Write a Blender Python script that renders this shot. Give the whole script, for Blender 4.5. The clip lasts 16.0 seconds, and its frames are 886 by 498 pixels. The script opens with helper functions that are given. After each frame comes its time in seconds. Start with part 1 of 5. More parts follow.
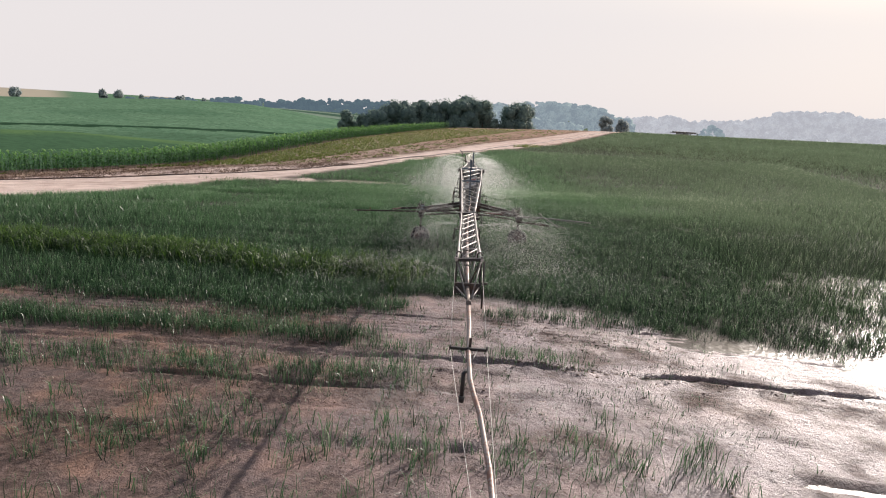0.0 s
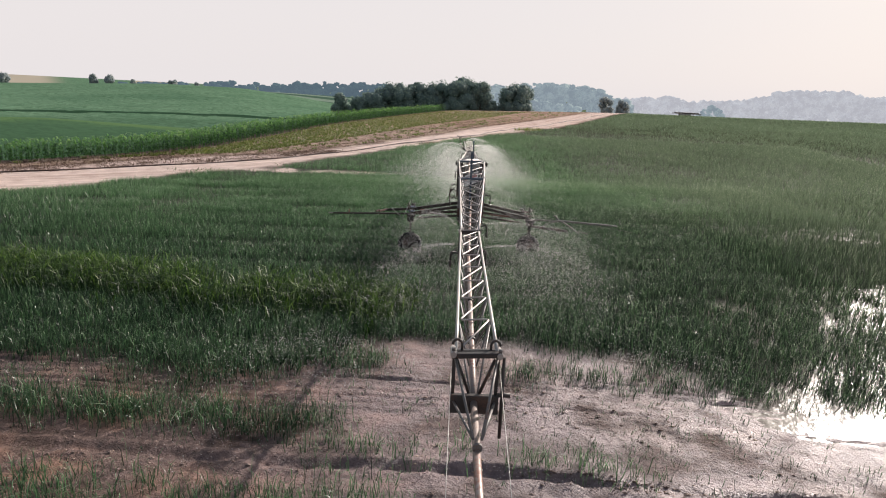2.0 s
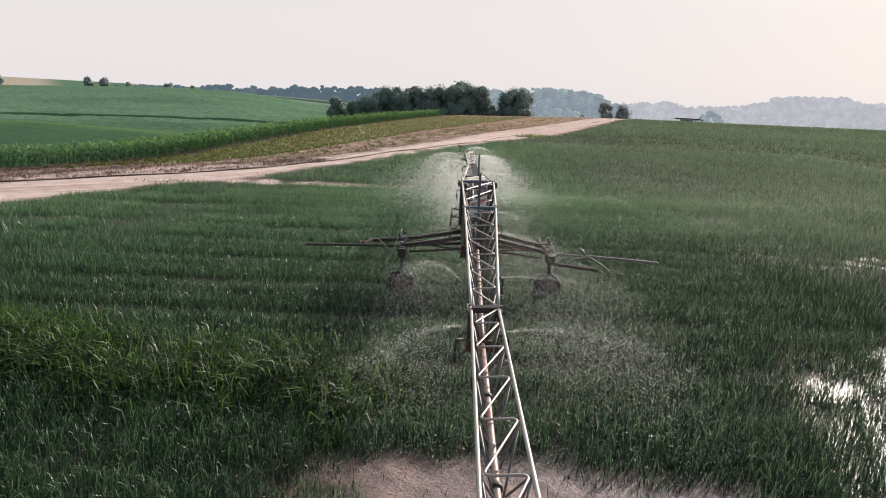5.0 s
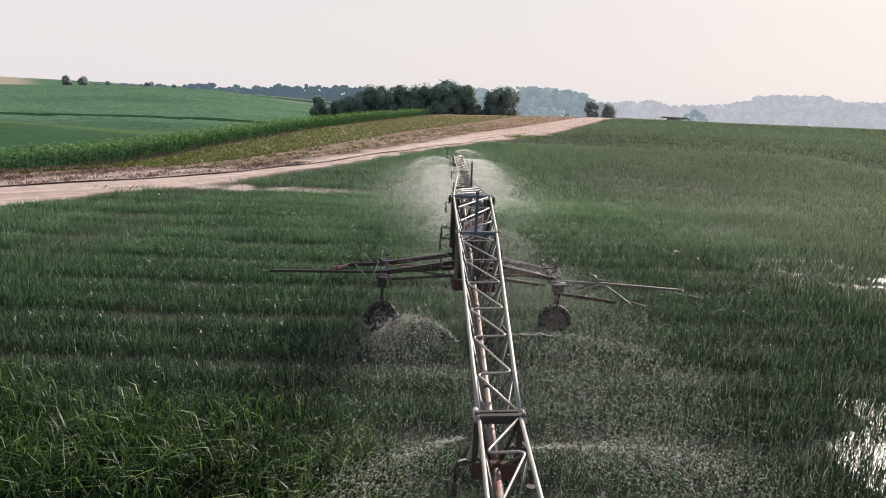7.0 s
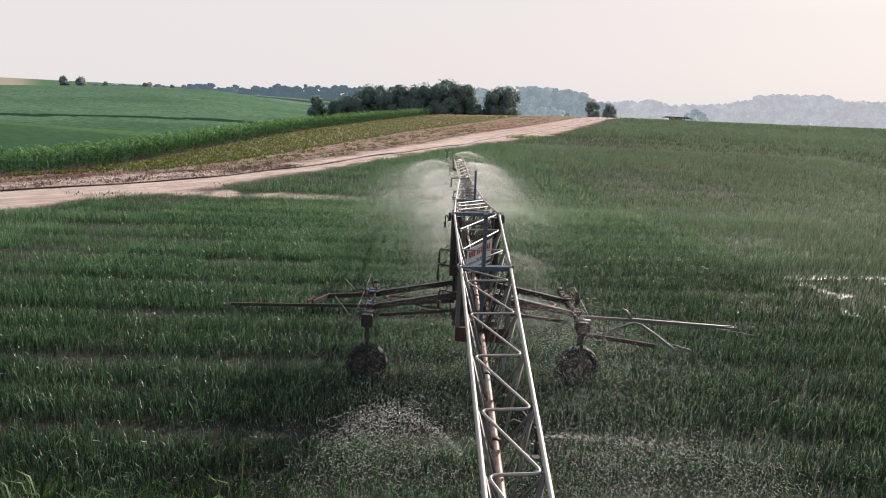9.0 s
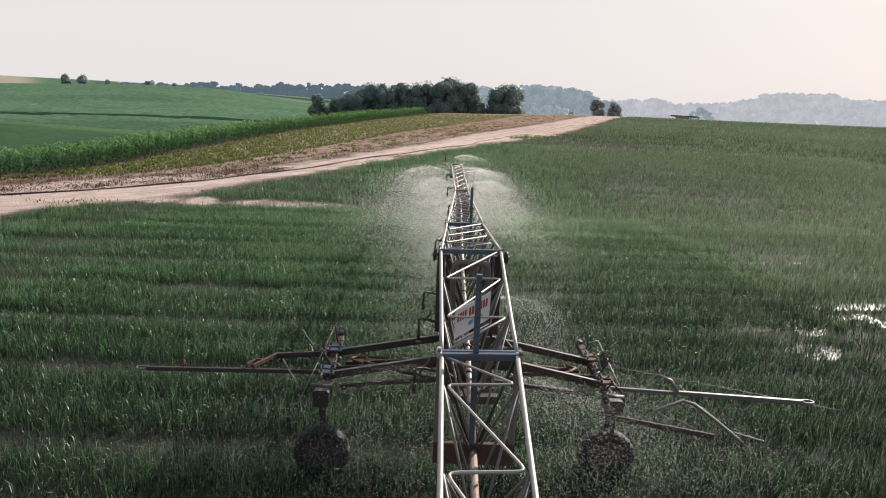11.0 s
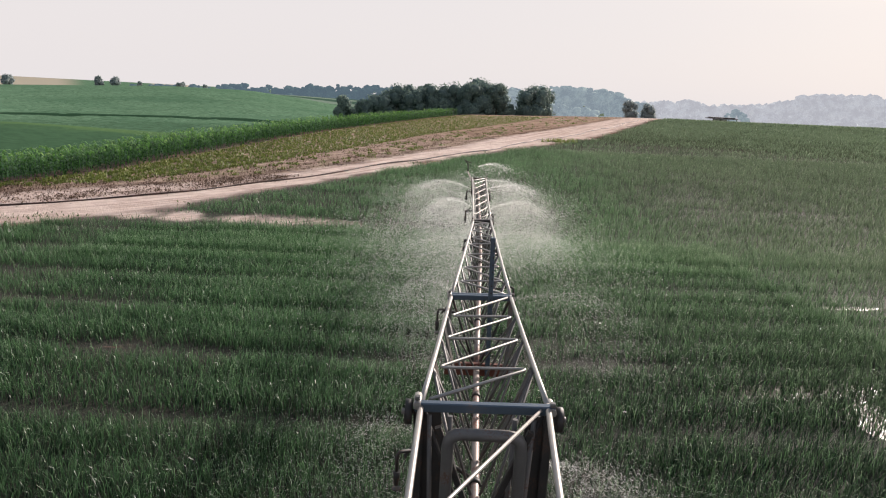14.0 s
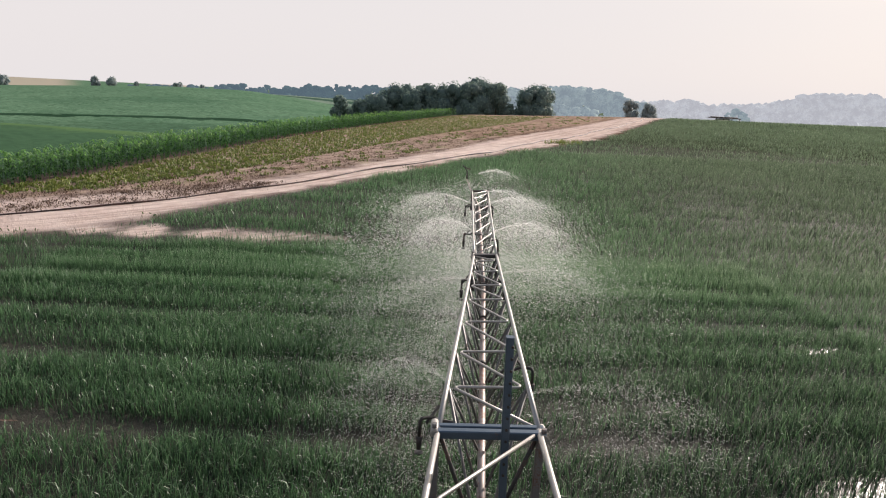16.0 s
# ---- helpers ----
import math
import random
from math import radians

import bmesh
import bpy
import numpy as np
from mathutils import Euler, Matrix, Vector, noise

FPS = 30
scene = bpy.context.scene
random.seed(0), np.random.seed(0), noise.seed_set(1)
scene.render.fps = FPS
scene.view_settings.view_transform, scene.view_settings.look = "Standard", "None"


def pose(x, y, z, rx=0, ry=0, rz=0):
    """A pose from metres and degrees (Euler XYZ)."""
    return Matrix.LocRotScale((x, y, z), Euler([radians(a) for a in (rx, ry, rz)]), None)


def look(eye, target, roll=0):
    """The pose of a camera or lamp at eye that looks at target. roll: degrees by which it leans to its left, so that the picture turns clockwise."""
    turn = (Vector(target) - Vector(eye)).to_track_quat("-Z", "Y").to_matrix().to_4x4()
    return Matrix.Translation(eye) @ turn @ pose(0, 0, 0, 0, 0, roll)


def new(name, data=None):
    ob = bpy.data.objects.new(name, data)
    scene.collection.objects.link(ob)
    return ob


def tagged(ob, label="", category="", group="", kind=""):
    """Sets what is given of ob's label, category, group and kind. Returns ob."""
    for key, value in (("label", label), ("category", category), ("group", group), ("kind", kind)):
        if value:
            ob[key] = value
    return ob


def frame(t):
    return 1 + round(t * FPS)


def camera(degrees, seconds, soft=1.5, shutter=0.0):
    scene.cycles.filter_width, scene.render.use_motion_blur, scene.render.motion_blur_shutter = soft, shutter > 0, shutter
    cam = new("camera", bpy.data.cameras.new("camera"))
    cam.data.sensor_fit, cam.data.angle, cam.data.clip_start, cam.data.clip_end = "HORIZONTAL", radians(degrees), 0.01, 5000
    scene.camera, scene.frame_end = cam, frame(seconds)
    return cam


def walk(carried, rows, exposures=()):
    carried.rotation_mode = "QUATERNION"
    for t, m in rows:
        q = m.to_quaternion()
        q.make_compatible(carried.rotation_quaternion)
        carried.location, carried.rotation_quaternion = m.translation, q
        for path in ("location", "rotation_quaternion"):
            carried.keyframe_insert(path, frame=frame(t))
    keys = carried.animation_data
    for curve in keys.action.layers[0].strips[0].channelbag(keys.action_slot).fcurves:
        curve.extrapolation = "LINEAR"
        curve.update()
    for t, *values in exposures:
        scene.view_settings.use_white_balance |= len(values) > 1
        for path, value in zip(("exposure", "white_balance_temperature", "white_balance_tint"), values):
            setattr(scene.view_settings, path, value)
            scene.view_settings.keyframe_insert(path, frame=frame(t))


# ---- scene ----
cam = camera(67.7, 16.0, soft=1.1)
PATH = [
    (0, (-0.348, -23.1, 4.26), (-0.324, -21.143, 3.848), 3.4),
    (0.5, (-0.307, -21.318, 4.202), (-0.277, -19.372, 3.743), 3.2),
    (1, (-0.284, -20.347, 4.176), (-0.252, -18.402, 3.713), 3.1),
    (1.5, (-0.26, -19.6, 4.183), (-0.228, -17.654, 3.721), 3.0),
    (2, (-0.245, -18.972, 4.188), (-0.213, -17.026, 3.727), 2.9),
    (2.5, (-0.226, -18.3, 4.187), (-0.194, -16.354, 3.727), 2.8),
    (3, (-0.231, -17.708, 4.197), (-0.197, -15.762, 3.739), 2.9),
    (3.5, (-0.244, -17.035, 4.195), (-0.21, -15.088, 3.738), 3.0),
    (4, (-0.26, -16.42, 4.19), (-0.224, -14.472, 3.736), 3.1),
    (6.3, (-0.266, -13.6, 4.146), (-0.209, -11.651, 3.701), 3.1),
    (6.5, (-0.283, -13.37, 4.175), (-0.215, -11.423, 3.726), 3.1),
    (7, (-0.29, -12.807, 4.177), (-0.208, -10.86, 3.728), 3.1),
    (7.5, (-0.287, -12.23, 4.168), (-0.203, -10.283, 3.72), 3.1),
    (8, (-0.279, -11.682, 4.16), (-0.195, -9.734, 3.711), 3.0),
    (8.5, (-0.253, -11.058, 4.132), (-0.17, -9.111, 3.683), 3.0),
    (9, (-0.192, -10.458, 4.115), (-0.11, -8.511, 3.666), 3.0),
    (9.2, (-0.156, -10.193, 4.146), (-0.076, -8.247, 3.69), 2.9),
    (11.3, (0.197, -7.291, 4.096), (0.264, -5.344, 3.643), 3.1),
    (11.5, (0.237, -6.997, 4.079), (0.296, -5.049, 3.628), 3.1),
    (12, (0.306, -6.315, 4.079), (0.359, -4.367, 3.627), 3.1),
    (12.5, (0.371, -5.582, 4.056), (0.411, -3.634, 3.605), 3.0),
    (13, (0.421, -4.9, 4.04), (0.418, -2.952, 3.587), 3.0),
    (13.5, (0.467, -4.157, 4.028), (0.456, -2.209, 3.574), 3.0),
    (14, (0.499, -3.47, 4.013), (0.487, -1.522, 3.559), 3.0),
    (14.5, (0.515, -2.735, 3.999), (0.505, -0.787, 3.545), 3.0),
    (15, (0.527, -2.049, 3.976), (0.516, -0.101, 3.523), 3.0),
    (15.5, (0.558, -1.345, 3.972), (0.546, 0.603, 3.519), 2.8),
    (16, (0.563, -0.694, 3.968), (0.553, 1.253, 3.514), 2.9),
]
walk(cam, [(t, look(eye, target, roll)) for t, eye, target, roll in PATH])
# ---------------- world, sun ----------------
SUN_EL, SUN_AZ = 23.5, 39.0          # degrees; azimuth from +y towards +x
world = bpy.data.worlds.new("world")
scene.world = world
world.use_nodes = True
wn = world.node_tree.nodes
wl = world.node_tree.links
sky = wn.new("ShaderNodeTexSky")
sky.sky_type = 'NISHITA'
sky.sun_disc = False
sky.sun_elevation = radians(SUN_EL)
sky.sun_rotation = radians(SUN_AZ)
sky.altitude = 100
sky.air_density = 1.3
sky.dust_density = 3.0
sky.ozone_density = 1.0
geo = wn.new("ShaderNodeNewGeometry")
xyz = wn.new("ShaderNodeSeparateXYZ")
wl.new(geo.outputs["Position"], xyz.inputs[0])
thick = wn.new("ShaderNodeMapRange")          # haze thins out with height
thick.interpolation_type = 'SMOOTHSTEP'
wl.new(xyz.outputs[2], thick.inputs[0])
for k, v in ((1, 0.12), (2, 0.50), (3, 0.97), (4, 0.12)):
    thick.inputs[k].default_value = v
haze = wn.new("ShaderNodeMix")
haze.data_type = 'RGBA'
wl.new(thick.outputs[0], haze.inputs[0])
wl.new(sky.outputs[0], haze.inputs[6])
haze.inputs[7].default_value = (6.30, 5.93, 5.97, 1)
wl.new(haze.outputs[2], wn["Background"].inputs[0])
wn["Background"].inputs[1].default_value = 0.10

sun_data = bpy.data.lights.new("sun", 'SUN')
sun_data.energy = 5.0
sun_data.angle = radians(0.6)
sun_data.color = (1.0, 0.905, 0.84)
sun = new("sun", sun_data)
_e, _a = radians(SUN_EL), radians(SUN_AZ)
sun.matrix_world = look((40, 40, 40), (40 - math.sin(_a) * math.cos(_e), 40 - math.cos(_a) * math.cos(_e), 40 - math.sin(_e)))
scene.view_settings.exposure = 0.42


# ---------------- terrain shape ----------------
def S(a, b, x):
    t = np.clip((x - a) / (b - a), 0, 1)
    return t * t * (3 - 2 * t)


KY = [-60, -25, -10, 0, 10, 17, 24, 36, 50, 80, 110, 130, 160, 230, 300, 900]
KZ = [0.6, 0.2, 0.0, -0.3, -0.58, -0.70, -0.45, 0.2, 0.60, 0.80, 0.80, 0.5, -1.0, -4.5, -8.0, -16]


def profile(y):
    return sum(np.interp(y + o, KY, KZ) for o in (-4, -2, 0, 2, 4)) / 5


def corn_x(y):
    """western edge of the open strip: where the maize begins"""
    return np.interp(y, [-60, 5, 18, 22, 25.5, 29.8, 39, 46, 105, 400], [-110, -42, -25.4, -20.6, -17.2, -15.3, -12.9, -11.4, 0.5, 60])


def road_near_x(y):
    return np.interp(y, [-60, 3, 10, 17, 20.5, 25, 30.6, 38, 49.6, 57, 82.7, 121, 400], [-90, -27, -18.2, -14.4, -10.4, -7.8, -3.6, 0.8, 8.4, 12.8, 23.5, 39, 150])


def hose_x(y):
    return np.interp(y, [-60, 15.2, 18.1, 21, 24.6, 28.3, 31, 36.2, 44, 55, 84, 121, 400], [-135, -23.0, -18.6, -14.6, -10.3, -7.0, -4.8, -1.3, 3.4, 9.0, 22, 36.5, 150])


def road_far_x(y):
    return np.interp(y, [-60, 16, 23.4, 25.5, 28.3, 33.7, 44.8, 58, 76, 112, 400], [-120, -24.5, -16.1, -12.4, -9.3, -5.2, 0.6, 5.5, 13.4, 28.6, 148])


def height(x, y):
    x, y = np.asarray(x, float), np.asarray(y, float)
    xs = 25 * np.tanh(x / 25)
    z = profile(y) + xs * (0.010 + 0.012 * S(-8, 0, y) * (1 - S(12, 24, y)))
    z = z + (0.9 * S(0, 42, x) + 0.7 * S(40, 130, x)) * S(40, 110, y) * (1 - 0.6 * S(200, 420, y))
    # the valley and hill beyond the maize
    r = np.hypot(x, y)
    az = np.degrees(np.arctan2(x, y))
    crest = np.interp(az, [-60, -34, -23, -17, -13, -9, 0], [-7, -2.4, 1.4, 1.0, -2.4, -7.0, -12])
    fold = np.interp(az, [-60, -34, -22, -16], [-4.6, -5.3, -7.2, -9.4])
    valley = np.interp(r, [0, 40, 80, 110], [-2.2, -4.4, -7.6, -9.4])
    hill = valley + (fold - valley) * np.exp(-((r - 150) / 26) ** 2)
    hill = hill - 1.6 * np.exp(-((r - 195) / 22) ** 2)
    hill = hill + (crest - hill) * S(205, 470, r)
    hill = hill + (-22 - hill) * S(500, 760, r)
    west = S(0.8, 17, corn_x(y) - x) * S(-15, 10, -az + 4)
    z = z + (hill - z) * west
    z = z + (-22 - z) * S(420, 800, r)
    # a striped field rising behind the hill
    back = np.interp(az, [-24, -19, -10, -4, 0], [-14, -2.6, -4.2, -5.0, -16]) - 8 * ((r - 640) / 100) ** 2
    return np.maximum(z, np.maximum(back, -22.5) * (r > 480) + -99 * (r <= 480))


LATTICE = {}


def lumps(x, y, s, seed):
    """smooth value noise in -1..1"""
    if seed not in LATTICE:
        LATTICE[seed] = np.random.RandomState(seed + 70).uniform(-1, 1, (128, 128))
    r = LATTICE[seed]
    u, v = x / s, y / s
    i, j = np.floor(u).astype(int), np.floor(v).astype(int)
    fu, fv = u - i, v - j
    fu, fv = fu * fu * (3 - 2 * fu), fv * fv * (3 - 2 * fv)
    i, j, i1, j1 = i % 128, j % 128, (i + 1) % 128, (j + 1) % 128
    return (r[i, j] * (1 - fu) + r[i1, j] * fu) * (1 - fv) + (r[i, j1] * (1 - fu) + r[i1, j1] * fu) * fv


def along(x, y):
    """distance across the wheel tracks on the mud, which swing towards the low side"""
    return y + 0.13 * np.maximum(x - 0.5, 0) + 0.06 * np.minimum(x + 2, 0) + 0.06 * np.sin(0.5 * x + 0.6)


def relief(x, y):
    """mud banks, ruts and sown rows near the machine"""
    x, y = np.asarray(x, float), np.asarray(y, float)
    dz = np.zeros_like(x)
    near = S(-24, -19, y) * (1 - S(-8.2, -7.2, y))
    w = along(x, y) + 0.035 * lumps(x, y, 0.55, 5) + 0.015 * lumps(x, y, 0.19, 6)
    ruts = [(-9.15 - 0.21 * k, -0.012 - 0.030 * math.sin(2.4 * k) ** 2, 0.036 + 0.012 * math.sin(5.1 * k)) for k in range(9)]
    for yr, d, half in ruts + [(-12.22, -0.055, 0.08), (-11.75, -0.022, 0.04), (-12.8, -0.022, 0.04), (-13.6, -0.05, 0.07), (-14.3, -0.045, 0.07), (-15.4, -0.05, 0.10)]:
        q = (w - yr) / half
        d = d * np.clip(0.65 + 0.75 * lumps(x + 40 * yr, y, 1.6, 7) + 0.30 * lumps(x, y + yr, 0.3, 11), 0.1, 1.3)
        dz += near * (d * np.exp(-q * q) - 0.6 * d * np.exp(-((q - 1.9) / 0.8) ** 2) - 0.4 * d * np.exp(-((q + 1.9) / 0.8) ** 2))
    dz += near * (0.010 * lumps(x, y, 0.42, 1) + 0.012 * lumps(x, y, 0.17, 2) + 0.018 * lumps(x, y, 1.3, 3) + 0.04 * np.exp(-((w + 12.3) / 0.2) ** 2) * lumps(x, y, 0.20, 4))
    dz -= 0.10 * S(3.6, 7.5, x) * near * (1 - S(-9.5, -8.4, y + 0.15 * (x - 4)))
    return dz


def ground_z(x, y):
    return height(x, y) + relief(x, y)


def gz(x, y):
    return float(ground_z(np.array([x]), np.array([y]))[0])


# ---------------- materials ----------------
def nodes_of(name):
    m = bpy.data.materials.new(name)
    m.use_nodes = True
    nt = m.node_tree
    return m, nt.nodes, nt.links, nt.nodes["Principled BSDF"]


def ramp(n, l, fac, stops):
    r = n.new("ShaderNodeValToRGB")
    while len(r.color_ramp.elements) < len(stops):
        r.color_ramp.elements.new(0.5)
    for e, (p, c) in zip(r.color_ramp.elements, stops):
        e.position, e.color = p, (*c, 1)
    l.new(fac, r.inputs[0])
    return r.outputs[0]


def noise_tex(n, l, scale, detail=5, vec=None, rough=0.55):
    t = n.new("ShaderNodeTexNoise")
    t.inputs["Scale"].default_value, t.inputs["Detail"].default_value, t.inputs["Roughness"].default_value = scale, detail, rough
    if vec is not None:
        l.new(vec, t.inputs["Vector"])
    return t.outputs["Fac"]


def math_node(n, l, op, a, b=None, clamp=False):
    m = n.new("ShaderNodeMath")
    m.operation, m.use_clamp = op, clamp
    for i, v in enumerate((a, b)):
        if v is None:
            continue
        if isinstance(v, (int, float)):
            m.inputs[i].default_value = v
        else:
            l.new(v, m.inputs[i])
    return m.outputs[0]


def mix_rgb(n, l, fac, a, b):
    m = n.new("ShaderNodeMix")
    m.data_type = 'RGBA'
    for i, v in ((0, fac), (6, a), (7, b)):
        if isinstance(v, (int, float)):
            m.inputs[i].default_value = v
        elif isinstance(v, tuple):
            m.inputs[i].default_value = (*v, 1)
        else:
            l.new(v, m.inputs[i])
    return m.outputs[2]


def smooth(n, l, v, lo, hi):
    m = n.new("ShaderNodeMapRange")
    m.interpolation_type = 'SMOOTHSTEP'
    l.new(v, m.inputs[0])
    m.inputs[1].default_value, m.inputs[2].default_value = lo, hi
    return m.outputs[0]


def attr(n, name):
    a = n.new("ShaderNodeAttribute")
    a.attribute_name = name
    return a.outputs["Fac"]


def bump(n, l, height_out, strength, distance, bsdf):
    b = n.new("ShaderNodeBump")
    b.inputs["Strength"].default_value, b.inputs["Distance"].default_value = strength, distance
    l.new(height_out, b.inputs["Height"])
    l.new(b.outputs[0], bsdf.inputs["Normal"])


def metal_mat(name, light, dark, rust, amount, metallic=0.6, rough=0.45, scale=6.0):
    """worn metal: two tones, blotches of rust, fine scratches"""
    m, n, l, p = nodes_of(name)
    pos = n.new("ShaderNodeTexCoord").outputs["Object"]
    big, small = noise_tex(n, l, scale, 4, pos), noise_tex(n, l, scale * 14, 4, pos)
    base = mix_rgb(n, l, big, dark, light)
    mask = smooth(n, l, math_node(n, l, 'ADD', math_node(n, l, 'MULTIPLY', big, 0.6), math_node(n, l, 'MULTIPLY', small, 0.5)), 0.72 - amount * 0.35, 0.85 - amount * 0.3)
    l.new(mix_rgb(n, l, mask, base, rust), p.inputs["Base Color"])
    l.new(math_node(n, l, 'MULTIPLY', math_node(n, l, 'SUBTRACT', 1.0, mask), metallic), p.inputs["Metallic"])
    l.new(math_node(n, l, 'ADD', math_node(n, l, 'MULTIPLY', small, 0.3), rough - 0.12), p.inputs["Roughness"])
    bump(n, l, small, 0.25, 0.004, p)
    return m


def leaf_mat(name, dark, light, dry, translucent=0.3, rough=0.4, gloss=0.3, low_side=None):
    """blades and leaves: attribute tint (dry end also paints glints), light passing through"""
    m, n, l, p = nodes_of(name)
    t = attr(n, "tint")
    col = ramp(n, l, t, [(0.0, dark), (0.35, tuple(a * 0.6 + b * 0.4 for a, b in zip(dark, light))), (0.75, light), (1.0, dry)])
    # olive share rising with x puts the sun's hazy veil into the colour
    if low_side:
        sep = n.new("ShaderNodeSeparateXYZ")
        where = n.new("ShaderNodeNewGeometry").outputs["Position"]
        l.new(where, sep.inputs[0])
        wander = math_node(n, l, 'MULTIPLY', noise_tex(n, l, 0.12, 4, where), 14.0)
        share = smooth(n, l, math_node(n, l, 'ADD', sep.outputs[0], wander), 6.0, 24.0)
        d2, l2, y2 = low_side
        col = mix_rgb(n, l, share, col, ramp(n, l, t, [(0.0, d2), (0.35, tuple(a * 0.6 + b * 0.4 for a, b in zip(d2, l2))), (0.75, l2), (1.0, y2)]))
    l.new(col, p.inputs["Base Color"])
    p.inputs["Roughness"].default_value = rough
    p.inputs["Specular IOR Level"].default_value = gloss
    tr = n.new("ShaderNodeBsdfTranslucent")
    l.new(col, tr.inputs[0])
    mx = n.new("ShaderNodeMixShader")
    mx.inputs[0].default_value = translucent
    l.new(p.outputs[0], mx.inputs[1])
    l.new(tr.outputs[0], mx.inputs[2])
    l.new(mx.outputs[0], n["Material Output"].inputs[0])
    return m


GALV = metal_mat("galvanised_steel", (0.45, 0.42, 0.39), (0.27, 0.255, 0.24), (0.20, 0.12, 0.08), 0.15, 0.55, 0.42)
GALV_DARK = metal_mat("weathered_steel", (0.20, 0.19, 0.18), (0.09, 0.085, 0.085), (0.12, 0.065, 0.045), 0.4, 0.3, 0.5)
PIPE = metal_mat("rust_streaked_pipe", (0.34, 0.29, 0.265), (0.19, 0.155, 0.14), (0.20, 0.085, 0.055), 0.62, 0.35, 0.45, 2.2)
RED = metal_mat("rusty_red_paint", (0.17, 0.042, 0.024), (0.09, 0.028, 0.018), (0.13, 0.06, 0.04), 0.5, 0.1, 0.55)
DARK = metal_mat("dark_iron", (0.045, 0.040, 0.038), (0.022, 0.020, 0.019), (0.085, 0.045, 0.03), 0.45, 0.1, 0.55)
BROWN = metal_mat("brown_painted_beam", (0.055, 0.046, 0.039), (0.026, 0.022, 0.019), (0.075, 0.040, 0.027), 0.5, 0.0, 0.75)
PINK = metal_mat("faded_red_beam", (0.075, 0.038, 0.031), (0.036, 0.021, 0.018), (0.13, 0.040, 0.022), 0.4, 0.0, 0.75)
BLUE_GREY = metal_mat("zinc_plate", (0.11, 0.145, 0.19), (0.06, 0.085, 0.115), (0.16, 0.11, 0.09), 0.2, 0.5, 0.4)
RUBBER = metal_mat("tyre_rubber", (0.022, 0.022, 0.021), (0.013, 0.013, 0.012), (0.045, 0.038, 0.031), 0.25, 0.0, 0.75, 5)
WIRE = metal_mat("wire_rope", (0.66, 0.64, 0.60), (0.45, 0.44, 0.42), (0.3, 0.2, 0.15), 0.1, 0.4, 0.4)
HOSE = metal_mat("dark_hose", (0.050, 0.030, 0.025), (0.024, 0.016, 0.014), (0.11, 0.055, 0.042), 0.6, 0.0, 0.6, 1.5)
WHITE = metal_mat("white_sign_paint", (0.80, 0.78, 0.76), (0.66, 0.65, 0.65), (0.30, 0.22, 0.18), 0.12, 0.0, 0.4)
SIGN_RED = metal_mat("sign_red_paint", (0.42, 0.06, 0.045), (0.35, 0.05, 0.04), (0.3, 0.1, 0.08), 0.1, 0.0, 0.5)
SIGN_BLUE = metal_mat("sign_blue_paint", (0.20, 0.32, 0.42), (0.16, 0.27, 0.36), (0.3, 0.3, 0.3), 0.1, 0.0, 0.5)
ROOF = metal_mat("shed_roof", (0.10, 0.075, 0.07), (0.07, 0.055, 0.05), (0.16, 0.1, 0.09), 0.3, 0.0, 0.6, 0.5)
SHED_WALL = metal_mat("shed_wall", (0.62, 0.60, 0.58), (0.5, 0.48, 0.46), (0.35, 0.3, 0.26), 0.2, 0.0, 0.7, 0.5)
BARK = metal_mat("bark", (0.14, 0.11, 0.085), (0.08, 0.065, 0.05), (0.10, 0.10, 0.07), 0.3, 0.0, 0.9, 2.0)

# third colour paints wet glints, darkest one deepens shade between blades
GRASS = leaf_mat("crop_blades", (0.008, 0.023, 0.012), (0.130, 0.255, 0.112), (0.64, 0.74, 0.55), 0.50, 0.30, 0.45,
                 low_side=((0.020, 0.032, 0.018), (0.165, 0.228, 0.132), (0.66, 0.68, 0.56)))
WEED = leaf_mat("weed_blades", (0.010, 0.030, 0.008), (0.100, 0.190, 0.030), (0.17, 0.25, 0.06), 0.38, 0.45)
MAIZE = leaf_mat("maize_leaf", (0.022, 0.070, 0.018), (0.165, 0.350, 0.075), (0.34, 0.50, 0.17), 0.45, 0.34)
BEAN = leaf_mat("bean_leaf", (0.085, 0.120, 0.024), (0.230, 0.270, 0.065), (0.34, 0.31, 0.13), 0.3, 0.5)
LITTER = leaf_mat("dry_litter", (0.075, 0.045, 0.032), (0.19, 0.125, 0.085), (0.36, 0.28, 0.20), 0.1, 0.8, 0.1)
# tree leaf colours raised and blued: distance haze put into them
LEAF = leaf_mat("tree_leaf", (0.145, 0.200, 0.185), (0.250, 0.325, 0.265), (0.24, 0.30, 0.20), 0.30, 0.6, 0.1)
LEAF_HAZED = leaf_mat("hazed_tree_leaf", (0.27, 0.31, 0.31), (0.40, 0.44, 0.43), (0.42, 0.45, 0.42), 0.30, 0.6, 0.1)


